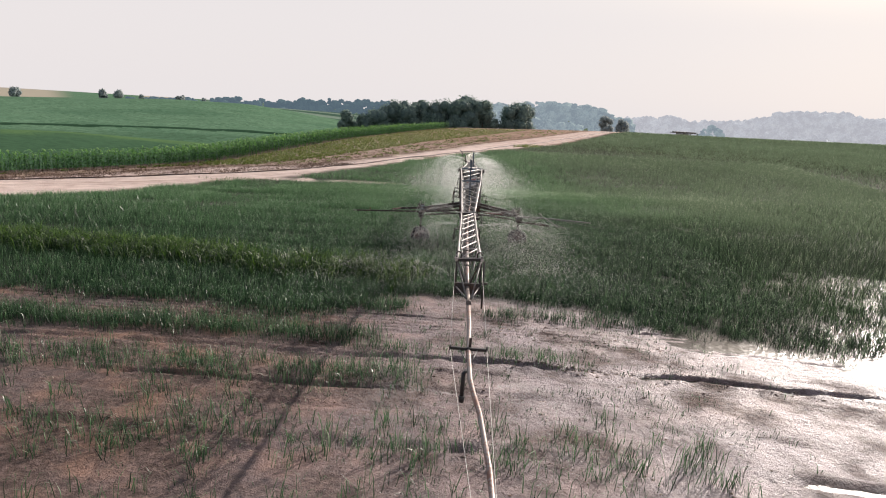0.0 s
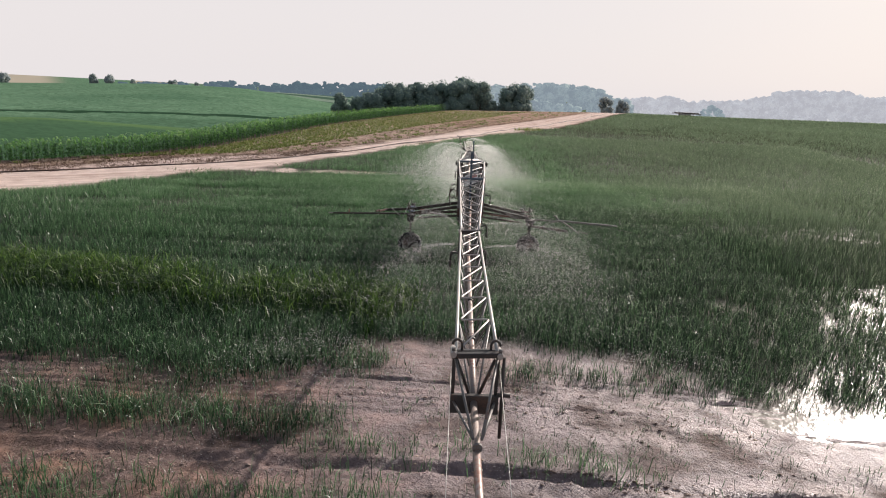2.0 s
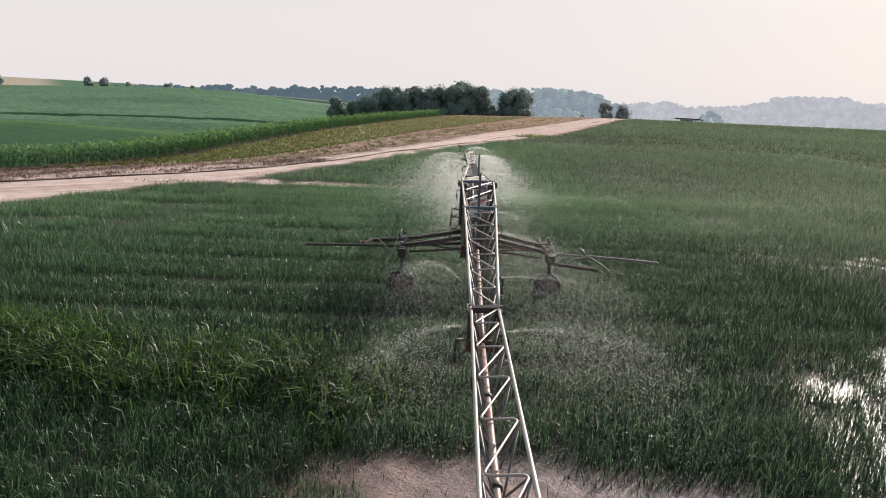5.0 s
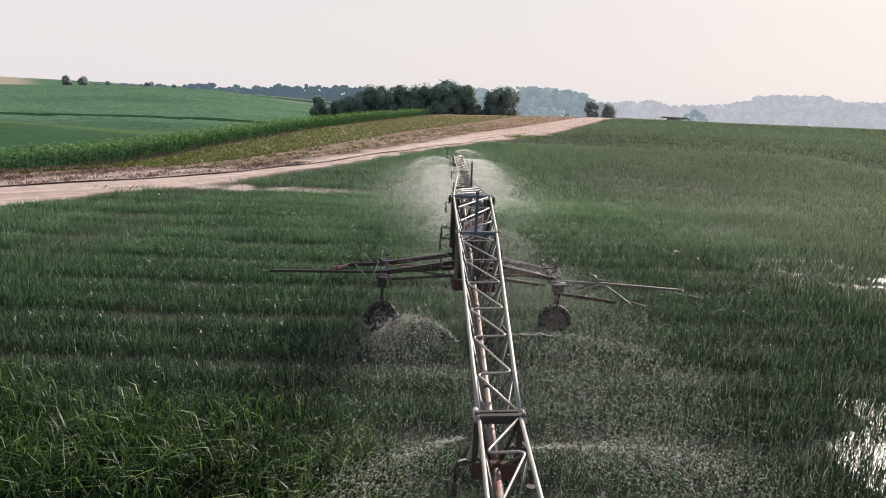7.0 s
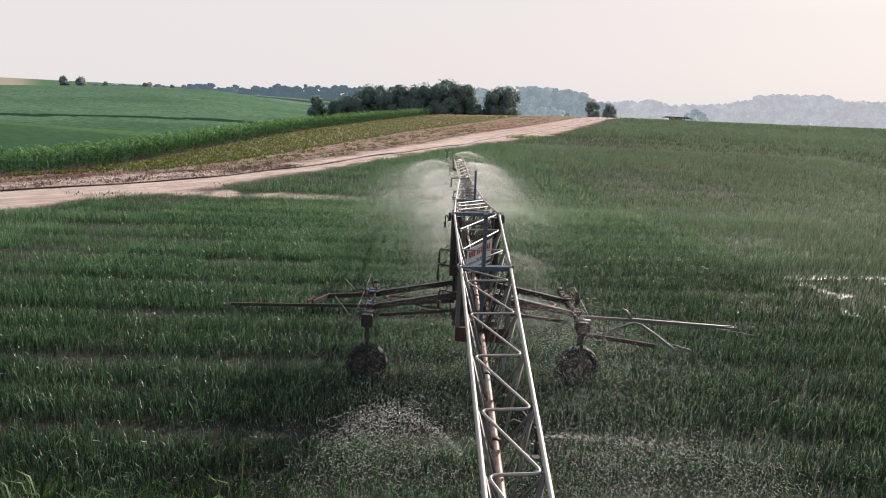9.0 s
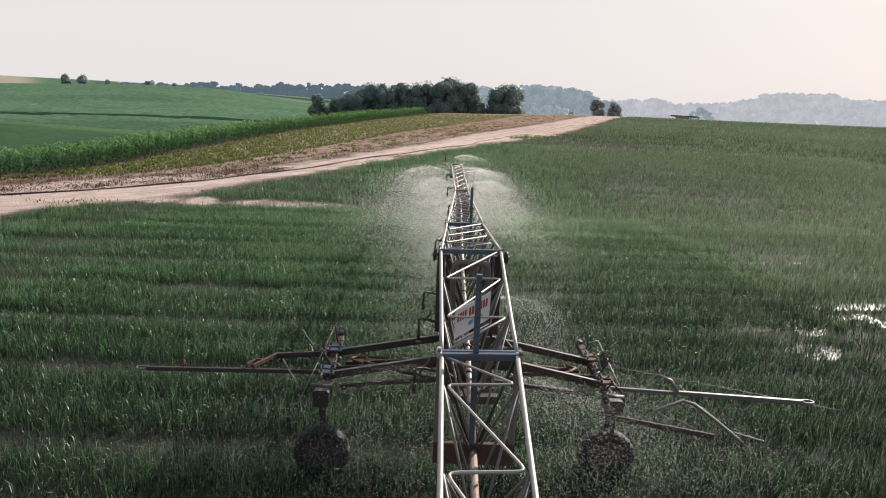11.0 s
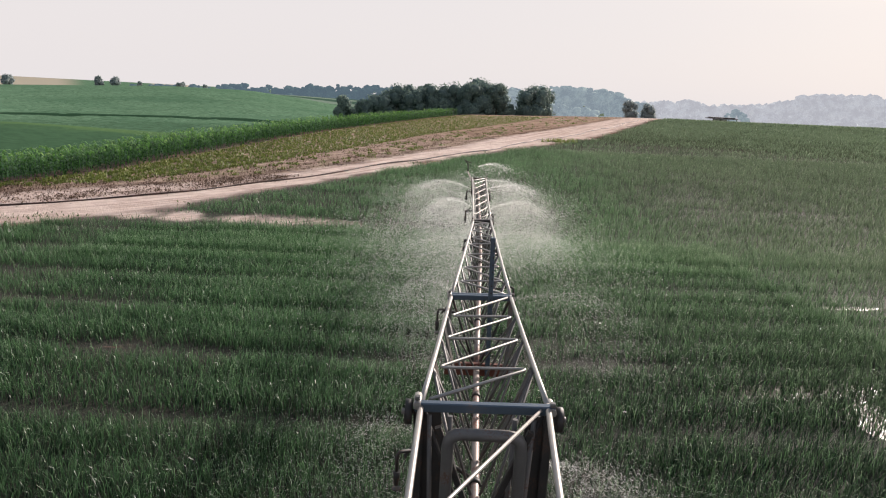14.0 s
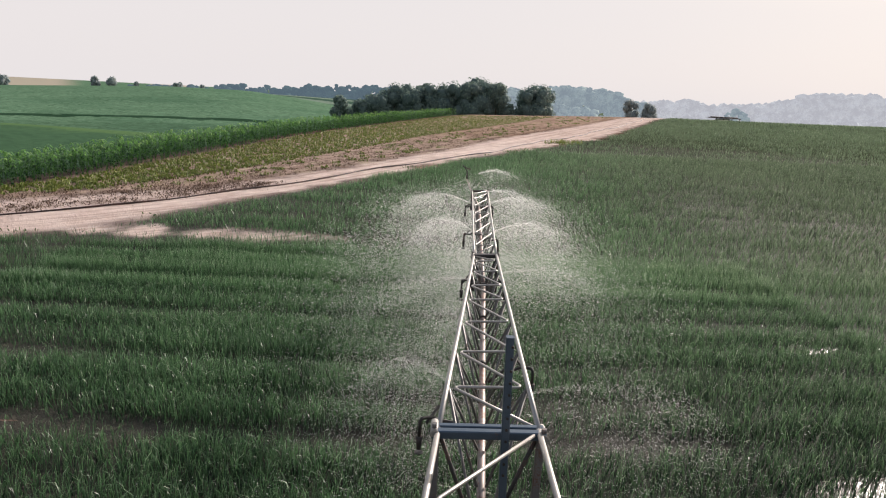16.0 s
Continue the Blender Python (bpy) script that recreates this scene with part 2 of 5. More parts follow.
def ground_mat():
    m, n, l, p = nodes_of("field_soil")
    pos = n.new("ShaderNodeNewGeometry").outputs["Position"]
    big, mid = noise_tex(n, l, 0.16, 4, pos), noise_tex(n, l, 1.3, 6, pos)
    fine, grit = noise_tex(n, l, 9.0, 7, pos, 0.65), noise_tex(n, l, 46.0, 4, pos)
    wob = math_node(n, l, 'SUBTRACT', noise_tex(n, l, 0.55, 5, pos), 0.5)
    wob2 = math_node(n, l, 'SUBTRACT', noise_tex(n, l, 0.06, 4, pos), 0.5)
    # moist soil, with reddish and grey patches
    soil = ramp(n, l, fine, [(0.25, (0.026, 0.016, 0.013)), (0.5, (0.100, 0.062, 0.048)), (0.78, (0.230, 0.155, 0.138))])
    soil = mix_rgb(n, l, smooth(n, l, mid, 0.45, 0.7), soil, (0.235, 0.128, 0.084))
    soil = mix_rgb(n, l, math_node(n, l, 'MULTIPLY', smooth(n, l, big, 0.4, 0.65), 0.55), soil, (0.110, 0.088, 0.088))
    # pale mauve silt on the wet side, with sky sheen put into its colour
    soil = mix_rgb(n, l, math_node(n, l, 'MULTIPLY', math_node(n, l, 'MULTIPLY', attr(n, "wet"), smooth(n, l, math_node(n, l, 'ADD', mid, wob), 0.2, 0.7)), 0.55), soil, (0.335, 0.255, 0.280))
    # soil under the crop: litter and green mulch, darkened for shade between blades
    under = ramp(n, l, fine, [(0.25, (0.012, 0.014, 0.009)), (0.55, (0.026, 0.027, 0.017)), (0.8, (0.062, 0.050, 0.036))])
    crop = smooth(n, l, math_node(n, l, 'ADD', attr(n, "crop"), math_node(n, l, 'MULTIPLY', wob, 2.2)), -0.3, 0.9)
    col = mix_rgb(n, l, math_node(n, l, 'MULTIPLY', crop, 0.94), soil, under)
    # beyond the reach of single blades the crop closes, paled for haze
    far = ramp(n, l, noise_tex(n, l, 0.9, 8, pos, 0.7), [(0.3, (0.070, 0.095, 0.056)), (0.55, (0.115, 0.148, 0.090)), (0.75, (0.155, 0.185, 0.125))])
    col = mix_rgb(n, l, math_node(n, l, 'MULTIPLY', crop, smooth(n, l, attr(n, "range"), 45, 95)), col, far)
    # sandy track
    sand = ramp(n, l, mid, [(0.25, (0.45, 0.33, 0.28)), (0.5, (0.64, 0.50, 0.435)), (0.75, (0.76, 0.63, 0.555))])
    sep = n.new("ShaderNodeSeparateXYZ")
    l.new(pos, sep.inputs[0])
    lane = n.new("ShaderNodeCombineXYZ")
    l.new(math_node(n, l, 'MULTIPLY', attr(n, "across"), 2.6), lane.inputs[0])
    l.new(math_node(n, l, 'MULTIPLY', sep.outputs[1], 0.10), lane.inputs[1])
    streak = noise_tex(n, l, 1.0, 7, lane.outputs[0], 0.7)
    sand = mix_rgb(n, l, math_node(n, l, 'MULTIPLY', smooth(n, l, streak, 0.46, 0.62), 0.75), sand, (0.36, 0.245, 0.20))
    sand = mix_rgb(n, l, math_node(n, l, 'MULTIPLY', smooth(n, l, fine, 0.5, 0.8), 0.35), sand, (0.78, 0.67, 0.59))
    road = smooth(n, l, math_node(n, l, 'ADD', attr(n, "road"), math_node(n, l, 'MULTIPLY', wob, 2.6)), -0.35, 0.75)
    col = mix_rgb(n, l, road, col, sand)
    # harvested strip: dry litter in rows on sandy soil
    strip = ramp(n, l, mid, [(0.3, (0.26, 0.165, 0.120)), (0.5, (0.42, 0.30, 0.235)), (0.62, (0.29, 0.225, 0.135)), (0.8, (0.56, 0.45, 0.36))])
    strip = mix_rgb(n, l, math_node(n, l, 'MULTIPLY', smooth(n, l, streak, 0.44, 0.60), 0.7), strip, (0.185, 0.115, 0.085))
    strip = mix_rgb(n, l, math_node(n, l, 'MULTIPLY', smooth(n, l, math_node(n, l, 'MULTIPLY', streak, -1.0), -0.40, -0.34), 0.8), strip, (0.50, 0.39, 0.31))
    bean = smooth(n, l, math_node(n, l, 'ADD', attr(n, "bean"), math_node(n, l, 'MULTIPLY', wob, 3.0)), -0.5, 1.2)
    col = mix_rgb(n, l, bean, col, strip)
    # green fields on the far hill, in broad contour strips
    hillc = ramp(n, l, noise_tex(n, l, 0.012, 3, pos), [(0.35, (0.110, 0.200, 0.122)), (0.5, (0.146, 0.246, 0.152)), (0.65, (0.100, 0.184, 0.112))])
    hillc = mix_rgb(n, l, math_node(n, l, 'MULTIPLY', smooth(n, l, noise_tex(n, l, 0.35, 6, pos, 0.7), 0.4, 0.7), 0.5), hillc, (0.085, 0.128, 0.086))
    drill = math_node(n, l, 'SINE', math_node(n, l, 'ADD', math_node(n, l, 'MULTIPLY', attr(n, "range"), 0.55), math_node(n, l, 'MULTIPLY', wob2, 60.0)))
    hillc = mix_rgb(n, l, math_node(n, l, 'MULTIPLY', smooth(n, l, drill, 0.1, 0.9), 0.38), hillc, (0.048, 0.098, 0.052))
    sown = math_node(n, l, 'SINE', math_node(n, l, 'ADD', math_node(n, l, 'MULTIPLY', attr(n, "range"), 1.9), math_node(n, l, 'MULTIPLY', wob2, 90.0)))
    hillc = mix_rgb(n, l, math_node(n, l, 'MULTIPLY', smooth(n, l, sown, 0.0, 0.9), 0.25), hillc, (0.045, 0.090, 0.046))
    rr = math_node(n, l, 'ADD', attr(n, "range"), math_node(n, l, 'MULTIPLY', wob2, 26.0))
    hillc = mix_rgb(n, l, math_node(n, l, 'SUBTRACT', 1.0, smooth(n, l, rr, 150, 158)), hillc, mix_rgb(n, l, noise_tex(n, l, 0.5, 6, pos, 0.7), (0.042, 0.092, 0.048), (0.092, 0.166, 0.092)))
    hillc = mix_rgb(n, l, math_node(n, l, 'MULTIPLY', math_node(n, l, 'SUBTRACT', 1.0, smooth(n, l, rr, 225, 240)), 0.35), hillc, (0.048, 0.092, 0.050))
    band = math_node(n, l, 'MULTIPLY', smooth(n, l, rr, 246, 248), math_node(n, l, 'SUBTRACT', 1.0, smooth(n, l, rr, 255, 258)))
    hillc = mix_rgb(n, l, math_node(n, l, 'MULTIPLY', band, 0.85), hillc, (0.010, 0.032, 0.016))
    pale = math_node(n, l, 'MULTIPLY', smooth(n, l, rr, 140, 148), math_node(n, l, 'SUBTRACT', 1.0, smooth(n, l, rr, 152, 160)))
    hillc = mix_rgb(n, l, math_node(n, l, 'MULTIPLY', pale, 0.5), hillc, (0.13, 0.21, 0.075))
    stripe = math_node(n, l, 'SINE', math_node(n, l, 'ADD', math_node(n, l, 'MULTIPLY', attr(n, "range"), 0.16), math_node(n, l, 'MULTIPLY', attr(n, "bearing"), 0.9)))
    strips = mix_rgb(n, l, smooth(n, l, stripe, -0.2, 0.3), (0.060, 0.105, 0.075), (0.190, 0.245, 0.190))
    hillc = mix_rgb(n, l, math_node(n, l, 'MULTIPLY', smooth(n, l, attr(n, "range"), 520, 530), smooth(n, l, attr(n, "bearing"), -20.0, -19.0)), hillc, strips)
    hillc = mix_rgb(n, l, math_node(n, l, 'MULTIPLY', smooth(n, l, sown, 0.0, 0.9), 0.22), hillc, (0.030, 0.060, 0.036))
    brg = attr(n, "bearing")
    tan = math_node(n, l, 'MAXIMUM', math_node(n, l, 'SUBTRACT', 1.0, smooth(n, l, brg, -30.8, -28.6)), math_node(n, l, 'MULTIPLY', smooth(n, l, brg, -24.4, -24.0), math_node(n, l, 'SUBTRACT', 1.0, smooth(n, l, brg, -21.4, -20.8))))
    tan = math_node(n, l, 'MULTIPLY', tan, smooth(n, l, math_node(n, l, 'ADD', attr(n, "range"), math_node(n, l, 'MULTIPLY', wob2, 40.0)), 488, 494))
    hillc = mix_rgb(n, l, tan, hillc, (0.36, 0.32, 0.25))
    col = mix_rgb(n, l, smooth(n, l, attr(n, "west"), 1.0, 4.0), col, hillc)
    l.new(col, p.inputs["Base Color"])
    # wet ground shines
    wet = math_node(n, l, 'MULTIPLY', math_node(n, l, 'MULTIPLY', attr(n, "wet"), math_node(n, l, 'SUBTRACT', 1.0, math_node(n, l, 'MULTIPLY', crop, 0.75))), smooth(n, l, math_node(n, l, 'ADD', mid, math_node(n, l, 'MULTIPLY', wob, 0.6)), 0.25, 0.6))
    rough = math_node(n, l, 'SUBTRACT', 0.88, math_node(n, l, 'MULTIPLY', wet, 0.42))
    l.new(rough, p.inputs["Roughness"])
    l.new(math_node(n, l, 'ADD', math_node(n, l, 'MULTIPLY', math_node(n, l, 'SUBTRACT', 1.0, smooth(n, l, attr(n, "range"), 18, 60)), 0.35), math_node(n, l, 'MULTIPLY', wet, 0.22)), p.inputs["Specular IOR Level"])
    hgt = math_node(n, l, 'ADD', math_node(n, l, 'MULTIPLY', fine, 0.8), math_node(n, l, 'MULTIPLY', grit, 0.25))
    bump(n, l, hgt, 1.0, 0.09, p)
    return m


SOIL = ground_mat()


def water_mat():
    m, n, l, p = nodes_of("standing_water")
    pos = n.new("ShaderNodeNewGeometry").outputs["Position"]
    col = mix_rgb(n, l, noise_tex(n, l, 1.2, 4, pos), (0.030, 0.024, 0.020), (0.070, 0.056, 0.048))
    l.new(col, p.inputs["Base Color"])
    p.inputs["Roughness"].default_value = 0.30
    p.inputs["IOR"].default_value = 1.45
    p.inputs["Specular IOR Level"].default_value = 0.16
    bump(n, l, noise_tex(n, l, 7.0, 4, pos), 0.7, 0.03, p)
    return m


def drop_mat():
    m, n, l, p = nodes_of("water_drops")
    p.inputs["Base Color"].default_value = (0.86, 0.86, 0.85, 1)
    p.inputs["Roughness"].default_value = 0.15
    tr = n.new("ShaderNodeBsdfTranslucent")
    tr.inputs[0].default_value = (0.95, 0.94, 0.92, 1)
    mx = n.new("ShaderNodeMixShader")
    mx.inputs[0].default_value = 0.65
    l.new(p.outputs[0], mx.inputs[1])
    l.new(tr.outputs[0], mx.inputs[2])
    l.new(mx.outputs[0], n["Material Output"].inputs[0])
    return m


def wood_far_mat(name, dark, light, haze_tint, haze_glow):
    """far woods, a backdrop, with distance haze put in as emission"""
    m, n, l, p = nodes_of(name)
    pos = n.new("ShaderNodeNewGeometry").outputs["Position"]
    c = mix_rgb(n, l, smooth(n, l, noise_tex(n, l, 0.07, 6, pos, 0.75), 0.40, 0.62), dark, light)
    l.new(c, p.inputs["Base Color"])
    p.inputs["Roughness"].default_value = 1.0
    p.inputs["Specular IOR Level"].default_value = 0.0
    p.inputs["Emission Color"].default_value = (*haze_tint, 1)
    p.inputs["Emission Strength"].default_value = haze_glow
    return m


WATER, DROPS = water_mat(), drop_mat()

# ---------------- building helpers ----------------
ROOTS = {}


def thing(name, at, label, category, group="", kind=""):
    ob = new(name)
    ob.location = at
    ROOTS[ob.name] = Vector(at)
    return tagged(ob, label, category, group, kind)


def part(name, bm, material, parent, label=""):
    """links a bmesh, built in world coordinates, as one mesh under a thing or part"""
    base = ROOTS[parent.name]
    bm.transform(Matrix.Translation(-base))
    me = bpy.data.meshes.new(name)
    bm.to_mesh(me)
    bm.free()
    me.materials.append(material)
    ob = new(name, me)
    ob.parent = parent
    ROOTS[ob.name] = base
    return tagged(ob, label)


def tube(bm, pts, r, seg=8, r_end=None, cap=True):
    """a round bar or pipe along a line of points"""
    pts = [Vector(p) for p in pts]
    rings, up = [], None
    for i, p in enumerate(pts):
        d = (pts[min(i + 1, len(pts) - 1)] - pts[max(i - 1, 0)]).normalized()
        if up is None:
            up = Vector((0, 0, 1)) if abs(d.z) < 0.9 else Vector((1, 0, 0))
        side = d.cross(up).normalized()
        up = side.cross(d).normalized()
        rad = r if r_end is None else r + (r_end - r) * i / (len(pts) - 1)
        rings.append([bm.verts.new(p + rad * (math.cos(a) * side + math.sin(a) * up)) for a in [2 * math.pi * k / seg for k in range(seg)]])
    for a, b in zip(rings, rings[1:]):
        for k in range(seg):
            f = bm.faces.new((a[k], a[(k + 1) % seg], b[(k + 1) % seg], b[k]))
            f.smooth = True
    if cap:
        bm.faces.new(rings[0][::-1])
        bm.faces.new(rings[-1])
    return bm


def bar(bm, a, b, w, h, up=(0, 0, 1), bevel=0.12):
    """a rectangular beam from a to b, w wide and h deep, with broken edges"""
    a, b = Vector(a), Vector(b)
    d = (b - a).normalized()
    side = d.cross(Vector(up)).normalized()
    u = side.cross(d)
    c = min(w, h) * bevel
    out = [(w / 2 - c, h / 2), (w / 2, h / 2 - c), (w / 2, -h / 2 + c), (w / 2 - c, -h / 2), (-w / 2 + c, -h / 2), (-w / 2, -h / 2 + c), (-w / 2, h / 2 - c), (-w / 2 + c, h / 2)]
    r0 = [bm.verts.new(a + side * x + u * y) for x, y in out]
    r1 = [bm.verts.new(b + side * x + u * y) for x, y in out]
    for k in range(8):
        bm.faces.new((r0[k], r1[k], r1[(k + 1) % 8], r0[(k + 1) % 8]))
    bm.faces.new(r0)
    bm.faces.new(r1[::-1])
    return bm


def B():
    return bmesh.new()


def soup(name, verts, faces4, faces3, material, label, category, tint=None, kind="stuff"):
    """one mesh of very many small pieces, from arrays"""
    me = bpy.data.meshes.new(name)
    n4, n3 = len(faces4), len(faces3)
    me.vertices.add(len(verts))
    me.vertices.foreach_set("co", np.ascontiguousarray(verts, np.float32).ravel())
    loops = np.concatenate([np.asarray(faces4, np.int32).ravel(), np.asarray(faces3, np.int32).ravel()])
    me.loops.add(len(loops))
    me.loops.foreach_set("vertex_index", loops)
    me.polygons.add(n4 + n3)
    me.polygons.foreach_set("loop_start", np.concatenate([np.arange(n4) * 4, n4 * 4 + np.arange(n3) * 3]).astype(np.int32))
    me.update(calc_edges=True)
    if tint is not None:
        at = me.attributes.new("tint", 'FLOAT', 'POINT')
        at.data.foreach_set("value", np.ascontiguousarray(tint, np.float32))
    me.materials.append(material)
    ob = new(name, me)
    return tagged(ob, label, category, kind=kind)


# ---------------- ground ----------------
def axis(lo, fine, hi, far_lo, far_hi, grow=1.09):
    mid = []
    v = lo
    steps = list(fine)
    for end, st in steps:
        while v < end - 1e-6:
            mid.append(v)
            v += st
    left, st, v0 = [], steps[0][1], lo
    while v0 > far_lo:
        st *= grow
        v0 -= st
        left.append(v0)
    right, st, v1 = [v], steps[-1][1], v
    while v1 < far_hi:
        st *= grow
        v1 += st
        right.append(v1)
    return np.array(left[::-1] + mid + right)


# sandy spots where the crop is thin: x, y, half lengths
BARE = [(-5.2, 7.4, 0.9, 0.45), (-3.4, 7.2, 0.7, 0.35), (-6.4, 19.6, 3.6, 0.8), (-9.4, 19.6, 2.6, 1.0), (-11, 12, 2.6, 0.8), (3.0, 7.2, 1.5, 0.35), (-0.6, 7.1, 0.8, 0.3)]


def build_ground():
    xs = axis(-11, [(10, 0.155)], 10, -4200, 4200, 1.075)
    ys = axis(-20, [(-13.6, 0.085), (-11.7, 0.05), (-8.5, 0.038), (-7.6, 0.09), (20, 0.6), (60, 1.0)], 60, -400, 4600, 1.06)
    X, Y = np.meshgrid(xs, ys)
    Z = ground_z(X, Y)
    nx, ny = len(xs), len(ys)
    idx = np.arange(nx * ny).reshape(ny, nx)
    f = np.stack([idx[:-1, :-1], idx[:-1, 1:], idx[1:, 1:], idx[1:, :-1]], -1).reshape(-1, 4)
    v = np.stack([X.ravel(), Y.ravel(), Z.ravel()], 1)
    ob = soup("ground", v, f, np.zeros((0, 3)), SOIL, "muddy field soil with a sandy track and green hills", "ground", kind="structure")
    me = ob.data
    x, y = v[:, 0], v[:, 1]
    bare, sandy = np.zeros(len(x)), np.full(len(x), -9.0)
    for cx, cy, rx, ry in BARE:
        uneven = 0.75 + 0.6 * lumps(x, y, 0.9, 21)
        bare = np.maximum(bare, np.clip(1.3 * uneven * np.exp(-((x - cx) / rx) ** 2 - ((y - cy - 0.4 * lumps(x, y, 2.2, 22)) / ry) ** 2), 0, 1))
        if cy > 15:
            sandy = np.maximum(sandy, 1.8 * uneven * np.exp(-((x - cx) / rx) ** 2 - ((y - cy) / ry) ** 2) - 0.75)
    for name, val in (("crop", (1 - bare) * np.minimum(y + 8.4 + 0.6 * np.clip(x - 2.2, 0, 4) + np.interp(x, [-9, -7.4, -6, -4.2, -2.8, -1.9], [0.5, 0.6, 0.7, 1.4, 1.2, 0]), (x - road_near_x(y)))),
                      ("road", np.maximum(sandy, np.minimum(road_near_x(y) - x, x - road_far_x(y)) * 0.8)),
                      ("bean", np.minimum(road_far_x(y) - x + 0.4, x - corn_x(y) + 0.5) * 0.8),
                      ("west", corn_x(y) - x),
                      ("across", x - hose_x(y)),
                      ("range", np.hypot(x, y)),
                      ("bearing", np.degrees(np.arctan2(x, y))),
                      ("wet", S(-5, 3, x) * (1 - S(-4, 30, y)) * 0.9 + 0.1 * (y < 12))):
        at = me.attributes.new(name, 'FLOAT', 'POINT')
        at.data.foreach_set("value", np.ascontiguousarray(val, np.float32))
    me.polygons.foreach_set("use_smooth", np.ones(len(me.polygons), bool))
    return ob


build_ground()


def flood(x, y):
    """where irrigation water stands on the low side of the field, 0..1"""
    row = 0.80 * np.exp(-((y - 6.5 - 0.10 * (x - 6)) / 0.48) ** 2) * S(2.6, 5.5, x) * (1 - S(12, 15, x))
    row2 = 0.64 * np.exp(-((y - 11.2 - 0.10 * (x - 7)) / 0.35) ** 2) * S(5.0, 6.6, x) * (1 - S(11, 14, x))
    core = 0.92 * S(3.0, 6.2, x - 0.14 * (y + 8)) * S(-11.9, -10.8, y) * (1 - 0.10 * S(-8.2, -6.8, y)) * (1 - S(-5.0, -0.5, y))
    low_side = 0.50 * S(4.6, 7.0, x) * S(0.5, 3.5, y) * (1 - S(6, 8, y))
    mud = 0.85 * S(5.8, 8.6, x) * S(-17.5, -16, y) * (1 - S(-10.6, -9.8, y))
    return np.maximum(np.maximum(np.maximum(row, core), np.maximum(low_side, row2)), mud) * (1 - S(15, 18, x))


def flood_sheet():
    """one thin sheet of water that dips under the soil where the ground stands higher"""
    xs, ys = np.arange(2.6, 18.0, 0.16), np.arange(-18.0, 12.0, 0.16)
    X, Y = np.meshgrid(xs, ys)
    Z = height(X, Y) - 0.10 * S(3.6, 7.5, X) * (1 - S(-9.5, -8.4, Y + 0.15 * (X - 4))) + 0.07 * (flood(X, Y) - 0.58) + 0.014 * lumps(X, Y, 0.75, 8) + 0.008 * lumps(X, Y, 0.34, 9)
    n, m = X.shape
    idx = np.arange(n * m).reshape(n, m)
    f = np.stack([idx[:-1, :-1], idx[:-1, 1:], idx[1:, 1:], idx[1:, :-1]], -1).reshape(-1, 4)
    ob = soup("water", np.stack([X.ravel(), Y.ravel(), Z.ravel()], 1), f, np.zeros((0, 3)), WATER, "shallow irrigation water standing between the crop rows", "water", kind="structure")
    ob.data.polygons.foreach_set("use_smooth", np.ones(len(ob.data.polygons), bool))


flood_sheet()

# ---------------- the irrigation boom ----------------
# stations of the truss: y, centre x, half width, top z, pipe z
STATIONS = [(-14.30, 0.125, 0.155, 2.29, 1.90), (-8.63, 0.338, 0.142, 2.05, 1.66), (-2.98, 0.637, 0.290, 2.19, 1.38), (0.0, 0.760, 0.360, 2.31, 1.36),
            (2.77, 0.859, 0.290, 2.105, 1.36), (7.87, 1.085, 0.150, 1.915, 1.50), (14.26, 1.262, 0.175, 1.885, 1.50)]


def at_y(y):
    c = [np.interp(y, [s[0] for s in STATIONS], [s[k] for s in STATIONS]) for k in (1, 2, 3, 4)]
    return [float(v) for v in c]


def chord(y, side):
    x, w, zt, zp = at_y(y)
    return Vector((x + side * w, y, zt + side * 0.012))


def low(y):
    x, w, zt, zp = at_y(y)
    return Vector((x, y, zp))


boom = thing("irrigation_boom", (0.76, 0, -0.3), "long galvanised lattice irrigation boom with sprinklers over the crop", "irrigation boom")


def round_corner(p0, p1, p2, r=0.05, n=4):
    """points of a bend at p1"""
    p0, p1, p2 = Vector(p0), Vector(p1), Vector(p2)
    a, b = p1 + (p0 - p1).normalized() * r, p1 + (p2 - p1).normalized() * r
    return [a.lerp(p1, t).lerp(p1.lerp(b, t), t) for t in [k / n for k in range(n + 1)]]


def zigzag(ys, flip, y0, y1):
    """one long rod bent to and fro between the top chords: a straight rung, then a slanting one"""
    pts = []
    for i, y in enumerate(ys):
        a, b = (-1, 1) if flip > 0 else (1, -1)
        pts.append(chord(y, a) * 0.94 + chord(y, -a) * 0.06)
        pts.append(chord(y, b) * 0.94 + chord(y, -b) * 0.06)
    pts = [chord(y0 + 0.06, b) * 0.94 + chord(y0 + 0.06, a) * 0.06] + pts + [chord(y1 - 0.06, a) * 0.94 + chord(y1 - 0.06, b) * 0.06]
    line = [pts[0]]
    for p, q, s in zip(pts, pts[1:], pts[2:]):
        line += round_corner(p, q, s, 0.065)
    line.append(pts[-1])
    return line


